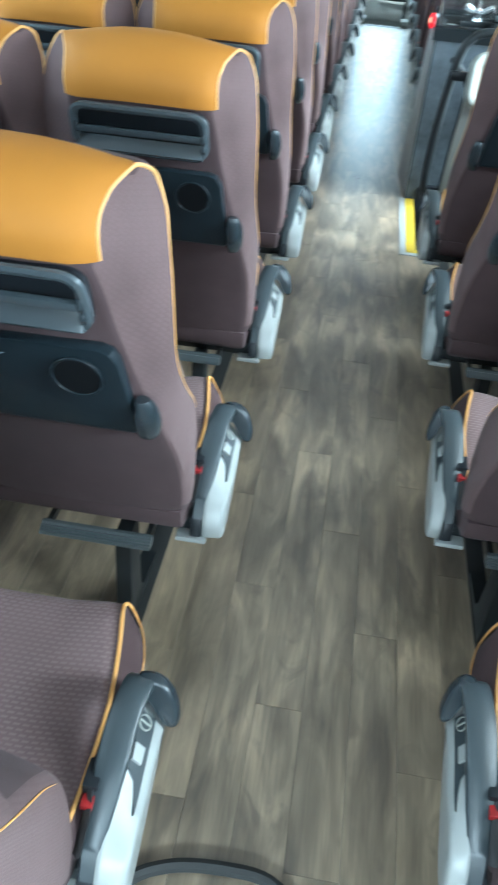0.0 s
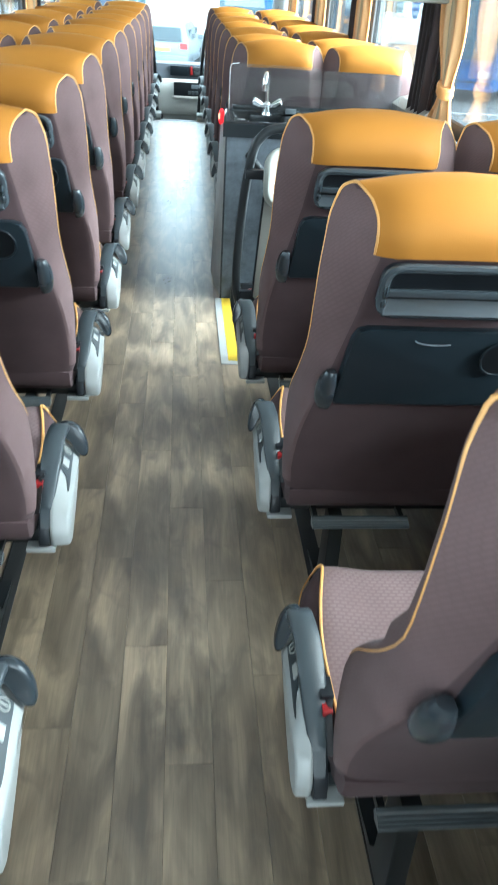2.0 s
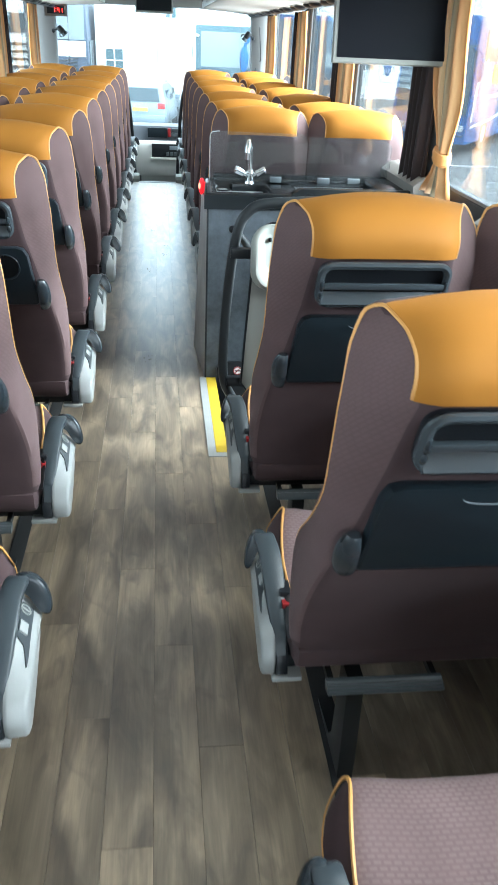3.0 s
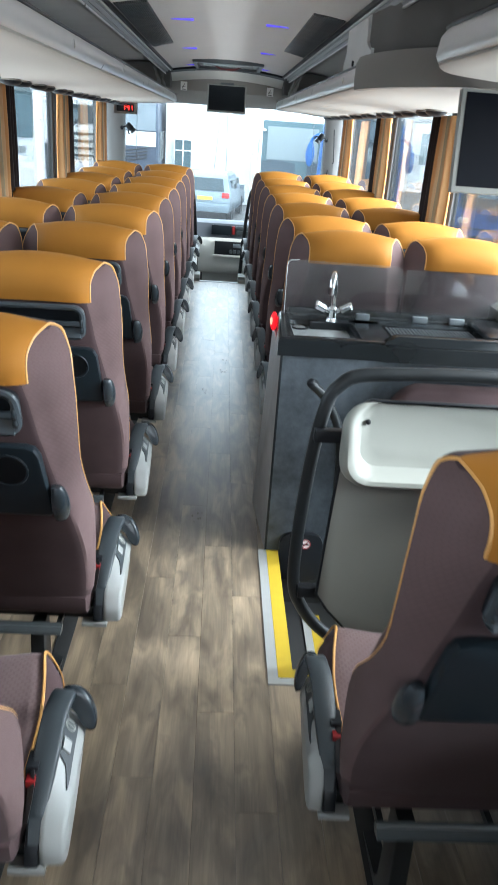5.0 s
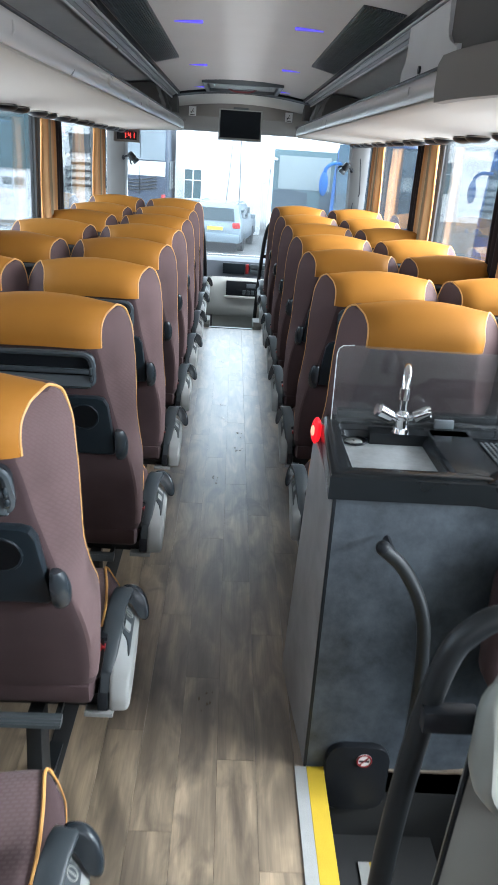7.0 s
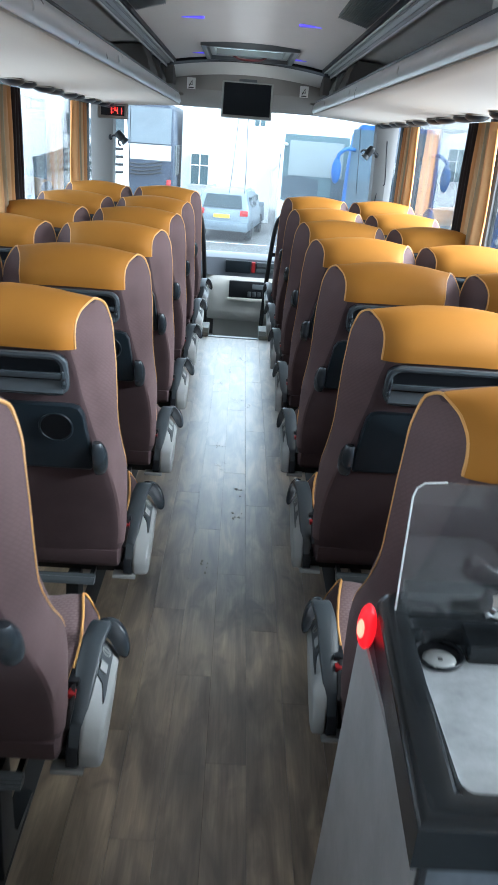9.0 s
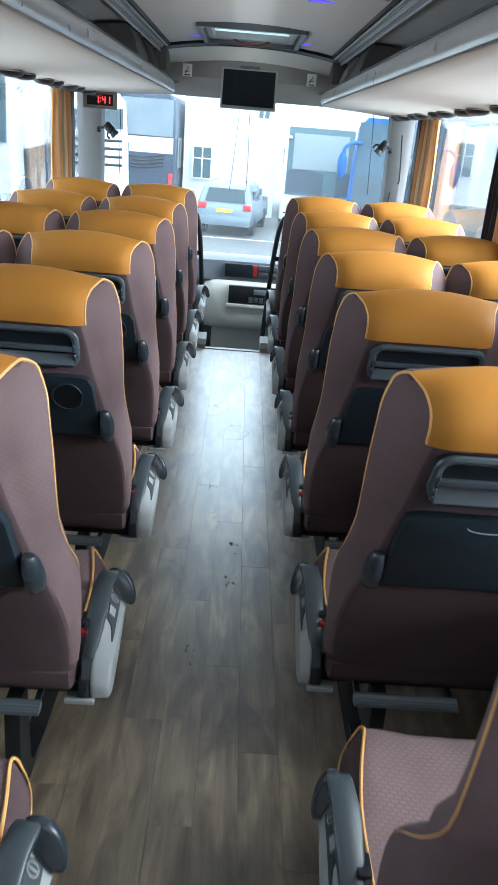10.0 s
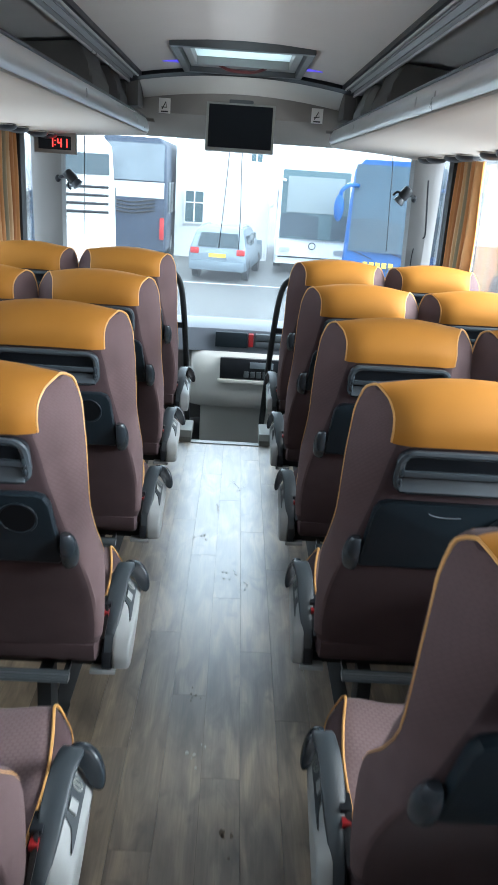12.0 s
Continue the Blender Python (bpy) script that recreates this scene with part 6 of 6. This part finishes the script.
            part("mirror", bm, paint, mirror)
    if rear and louvres:
        for k in range(4):
            bm = bmesh.new()
            z0, dip, reach = (2.1 - 0.12 * k, 0.12, 0.85) if bowed else (2.71 - 0.163 * k, 0.0, 1.12)
            y0 = 0.16 * (z0 - 1.2) - 0.01
            tube(bm, smooth_path([(-reach, y0 + 0.01, z0), (0, y0 - 0.02, z0 - dip), (reach, y0 + 0.01, z0)], 5), 0.03, 6)
            part("grille_bar", bm, "black", ob)
        bm = bmesh.new()
        z0, z1 = (2.15, 2.68) if bowed else (2.1, 2.8)
        prism(bm, [(0.16 * (z0 - 1.2) - 0.012, z0), (0.16 * (z1 - 1.2) - 0.012, z1), (0.5, z1), (0.5, z0)], "x", -w + 0.1, w - 0.1, 0.01)
        part("pale_band", bm, "dash_light", ob)
    if not rear:
        bm = bmesh.new()
        tube(bm, [(0.11 * math.cos(u), -0.04, 0.98 + 0.11 * math.sin(u)) for u in (2 * math.pi * k / 20 for k in range(20))], 0.016, 6, closed=True)
        part("badge", bm, "ink", ob)
        for s in (-0.5, 0.5):
            bm = bmesh.new()
            tube(bm, [(s, -0.02, 1.27), (s - 0.5, 0.02, 1.45)], 0.012, 5)
            part("wiper", bm, "black", ob)
        part("bumper_line", boxed(-1.15, 1.15, -0.03, 0.05, 0.56, 0.6), "black", ob)
    if sign:
        for k in range(9):
            if k != 5:
                x0 = -0.72 + 0.165 * k
                part("lettering_bar", boxed(x0, x0 + 0.12, -0.045, 0.0, 1.06, 1.2), "yellow_sign", ob)
    return ob


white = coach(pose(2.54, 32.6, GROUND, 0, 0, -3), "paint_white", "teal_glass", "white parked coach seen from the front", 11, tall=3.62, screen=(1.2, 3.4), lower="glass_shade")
# pale panel across the upper half of the windscreen
bm = bmesh.new()
prism(bm, [(0.16 * 0.85 - 0.09, 2.05), (0.16 * 2.0 - 0.09, 3.2), (0.16 * 2.0 - 0.06, 3.2), (0.16 * 0.85 - 0.06, 2.05)], "x", -0.95, 0.95, 0.005)
part("roller_blind", bm, "blind", white)
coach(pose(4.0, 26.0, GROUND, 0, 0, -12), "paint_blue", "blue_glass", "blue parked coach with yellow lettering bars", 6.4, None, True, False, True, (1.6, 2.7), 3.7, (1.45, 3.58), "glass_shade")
coach(pose(-3.85, 34.0, GROUND, 0, 0, 0), "paint_navy", "hazy_glass", "navy parked coach with curved grille seen from behind", 11, None, False, True, True, (1.6, 2.7), 4.15, (2.72, 3.95))
coach(pose(-3.76, 22.0, GROUND, 0, 0, 10), "paint_white", "dark_glass", "white parked coach with dark louvres seen from behind", 11, None, False, True, False, (1.6, 2.7), 3.75, (2.95, 3.36))
near = coach(pose(-3.93, 14.0, GROUND, 0, 0, 8), "paint_white", "teal_glass", "white coach with grey lettering bars seen from behind", 7.4, None, False, True, False, (1.6, 2.7), 3.85, (2.78, 3.55), louvres=False)
for k in range(6):
    part("lettering_bar", boxed(0.1 + 0.16 * k, 0.22 + 0.16 * k, 0.19, 0.24, 2.56, 2.66), "light", near)
for j in range(3):
    part("lettering_bar", boxed(0.2, 1.0, 0.07 + 0.02 * j, 0.2, 1.75 + 0.15 * j, 1.79 + 0.15 * j), "light", near)
side_on = coach(pose(8.58, 26.84, GROUND, 0, 0, -34), "paint_blue", "blue_glass", "blue coach with a yellow panel standing across the yard", 11.5, None, False, False, True, (2.7, 3.6), 3.95)
part("lettering_panel", boxed(1.26, 1.3, 2.4, 6.6, 2.05, 2.6), "yellow_sign", side_on)
part("lettering_bar", boxed(1.26, 1.3, 2.0, 5.0, 1.62, 1.72), "paper", side_on)
for path in ([(1.29, 0.25, 0.85), (1.29, 2.2, 0.9), (1.29, 4.4, 1.05), (1.29, 7.5, 1.5)], [(1.27, 1.3, 2.75), (1.28, 0.5, 2.2), (1.29, 0.25, 1.6), (1.28, 0.2, 1.0)]):
    part("stripe", tube(bmesh.new(), smooth_path(path, 6), 0.04, 6), "paper", side_on)

car = thing("parked_car", "silver-blue estate car seen from behind", "car", at=pose(-0.58, 29.6, GROUND, 0, 0, -8))
bm = bmesh.new()
prof = [(0.0, 0.35), (-0.05, 0.75), (0.05, 0.95), (0.25, 1.4), (0.45, 1.55), (2.2, 1.56), (3.1, 1.05), (4.2, 0.85), (4.3, 0.35)]
rings = []
for x, k in ((-0.88, 0.93), (-0.82, 0.99), (-0.6, 1.0), (0, 1.0), (0.6, 1.0), (0.82, 0.99), (0.88, 0.93)):
    rings.append([(x * (1 - 0.16 * max(0, z - 0.95) / 0.6), y + (1 - k) * 0.4, 0.35 + (z - 0.35) * k) for y, z in prof])
loft(bm, rings)
part("body", bm, "paint_silver", car)
bm = bmesh.new()
prism(bm, [(-0.64, 1.02), (0.64, 1.02), (0.56, 1.42), (-0.56, 1.42)], "y", 0.0, 0.03)
for v in bm.verts:
    v.co.y += (v.co.z - 0.95) * 0.45 + 0.02
part("rear_window", bm, "dark_glass", car)
for s in (-1, 1):
    part("tail_lamp", boxed(*sorted((s * 0.58, s * 0.84)), -0.05, 0.06, 0.8, 0.98, 0.03), "tail_red", car)
    part("side_window", boxed(*sorted((s * 0.74, s * 0.815)), 0.6, 2.7, 1.0, 1.36, 0.03), "dark_glass", car)
    part("mirror", boxed(*sorted((s * 0.88, s * 1.05)), 2.5, 2.6, 0.98, 1.12, 0.02), "paint_silver", car)
    for y in (0.8, 3.4):
        bm = bmesh.new()
        disc(bm, (s * 0.68, y, 0.32), 0.32, (s, 0, 0), 0.2, 20)
        part("wheel", bm, "rubber", car)
    bm = bmesh.new()
    tube(bm, [(s * 0.62, 0.5, 1.56), (s * 0.62, 0.6, 1.61), (s * 0.62, 2.0, 1.61), (s * 0.62, 2.1, 1.56)], 0.02, 6)
    part("roof_rail", bm, "alu", car)
part("bumper", boxed(-0.86, 0.86, -0.12, 0.1, 0.32, 0.62, 0.06), "paint_silver", car)
part("plate_bar", boxed(-0.26, 0.26, -0.07, 0.0, 0.72, 0.83), "yellow_sign", car)

def white_house(x0, x1, y0, y1, top, windows, label):
    """A rendered house with a pitched roof and framed sash windows."""
    house = thing("white_building", label, "building", "white buildings")
    part("wall", boxed(x0, x1, y0, y1, GROUND, top), "render_wall", house)
    bm = bmesh.new()
    mid = (y0 + y1) / 2
    prism(bm, [(y0 - 0.4, top - 0.05), (mid, top + 2.6), (y1 + 0.4, top - 0.05)], "x", x0 - 0.3, x1 + 0.3)
    part("roof", bm, "roof_tile", house)
    for x, z, w, h in windows:
        win = part("window", boxed(x, x + w, y0 - 0.08, y0 + 0.02, z, z + h), "teal_glass", house)
        bm = bmesh.new()
        t = 0.05
        for q in ((x - t, x, z - t, z + h + t), (x + w, x + w + t, z - t, z + h + t), (x, x + w, z + h, z + h + t), (x, x + w, z - t, z), (x + w / 2 - 0.025, x + w / 2 + 0.025, z, z + h), (x, x + w, z + h * 0.62, z + h * 0.62 + 0.04)):
            box(bm, q[0], q[1], y0 - 0.12, y0 - 0.04, q[2], q[3])
        part("frame", bm, "paper", win)


white_house(-2.45, 1.15, 36.3, 44.0, 5.2, ((-2.05, -0.31, 0.67, 1.12), (0.36, 2.0, 0.4, 0.6)), "white rendered house with sash windows behind the yard")
white_house(5.5, 26.0, 52.0, 60.0, 6.5, ((8.0, 0.0, 1.1, 1.8), (12.0, 0.0, 1.1, 1.8), (16.0, 0.0, 1.1, 1.8)), "long white rendered building across the yard")
white_house(-26.0, -6.5, 52.0, 60.0, 6.5, ((-20.0, 0.0, 1.1, 1.8), (-14.0, 0.0, 1.1, 1.8)), "long white rendered building across the yard")

hose = thing("rubber_hose", "black rubber hose lying across the aisle floor", "hose")
bm = bmesh.new()
tube(bm, smooth_path([(-0.33, 0.84, 0.0135), (-0.281, 0.972, 0.0135), (-0.204, 1.022, 0.0135), (-0.1, 1.036, 0.0135), (-0.015, 1.028, 0.0135), (0.06, 0.97, 0.0135)], 5), 0.013, 8)
part("tube", bm, "rubber", hose)

# ---------------------------------------------------------------- marks on the floor
marks = random.Random(5)
for dark, x, y in ((1, -0.04, 6.63), (1, 0.073, 7.065), (1, 0.078, 7.3), (1, -0.027, 7.835), (1, -0.05, 4.98), (0, 0.114, 8.5), (0, 0.06, 8.6), (0, 0.07, 9.57), (0, -0.056, 8.93), (0, 0.0, 9.24), (0, 0.106, 9.5), (0, -0.02, 7.6)):
    bm = bmesh.new()
    for k in range(6):
        r = marks.uniform(0.002, 0.0055)
        a, b = x + marks.gauss(0, 0.018), y + marks.gauss(0, 0.03)
        ring = [(a + r * marks.uniform(0.6, 1.3) * math.cos(u), b + 1.6 * r * marks.uniform(0.6, 1.3) * math.sin(u)) for u in (2 * math.pi * j / 9 for j in range(9))]
        prism(bm, ring, "z", 0.0, 0.0012)
    ob = part("dirt_mark" if dark else "scuff_mark", bm, "dirt" if dark else "dash_light", None, "dark dried dirt specks on the plank floor" if dark else "pale scuffed specks on the plank floor")
    tagged(ob, category="floor mark", group="floor marks", kind="stuff")

# ---------------------------------------------------------------- floor planks
PLANK_W, PLANK_L = 0.1045, 0.92
plank_mesh = {}


def plank(x, y0, y1):
    key = round(y1 - y0, 3)
    if key not in plank_mesh:
        bm = boxed(-PLANK_W / 2 + 0.0004, PLANK_W / 2 - 0.0004, 0.0004, key - 0.0004, -0.006, 0.0)
        plank_mesh[key] = mesh_of("plank", bm, "wood")
    ob = new("plank", plank_mesh[key])
    ob.parent = floor
    ob.location = (x, y0, 0)


holes = lambda x: [(3.936, 4.7225)] if x > 0.214 else []
for c in range(24):
    x = 0.2145 + PLANK_W * (c - 13.5)
    if x > HALF - 0.04:
        break
    y = REAR - PLANK_L * ((c * 0.37) % 1.0)
    while y < STEP:
        a, b = max(y, REAR), min(y + PLANK_L, STEP)
        cuts = [(a, b)]
        for h0, h1 in holes(x):
            cuts = [q for p0, p1 in cuts for q in ((p0, min(p1, h0)), (max(p0, h1), p1)) if q[1] - q[0] > 0.02]
        for p0, p1 in cuts:
            plank(x, p0, p1)
        y += PLANK_L
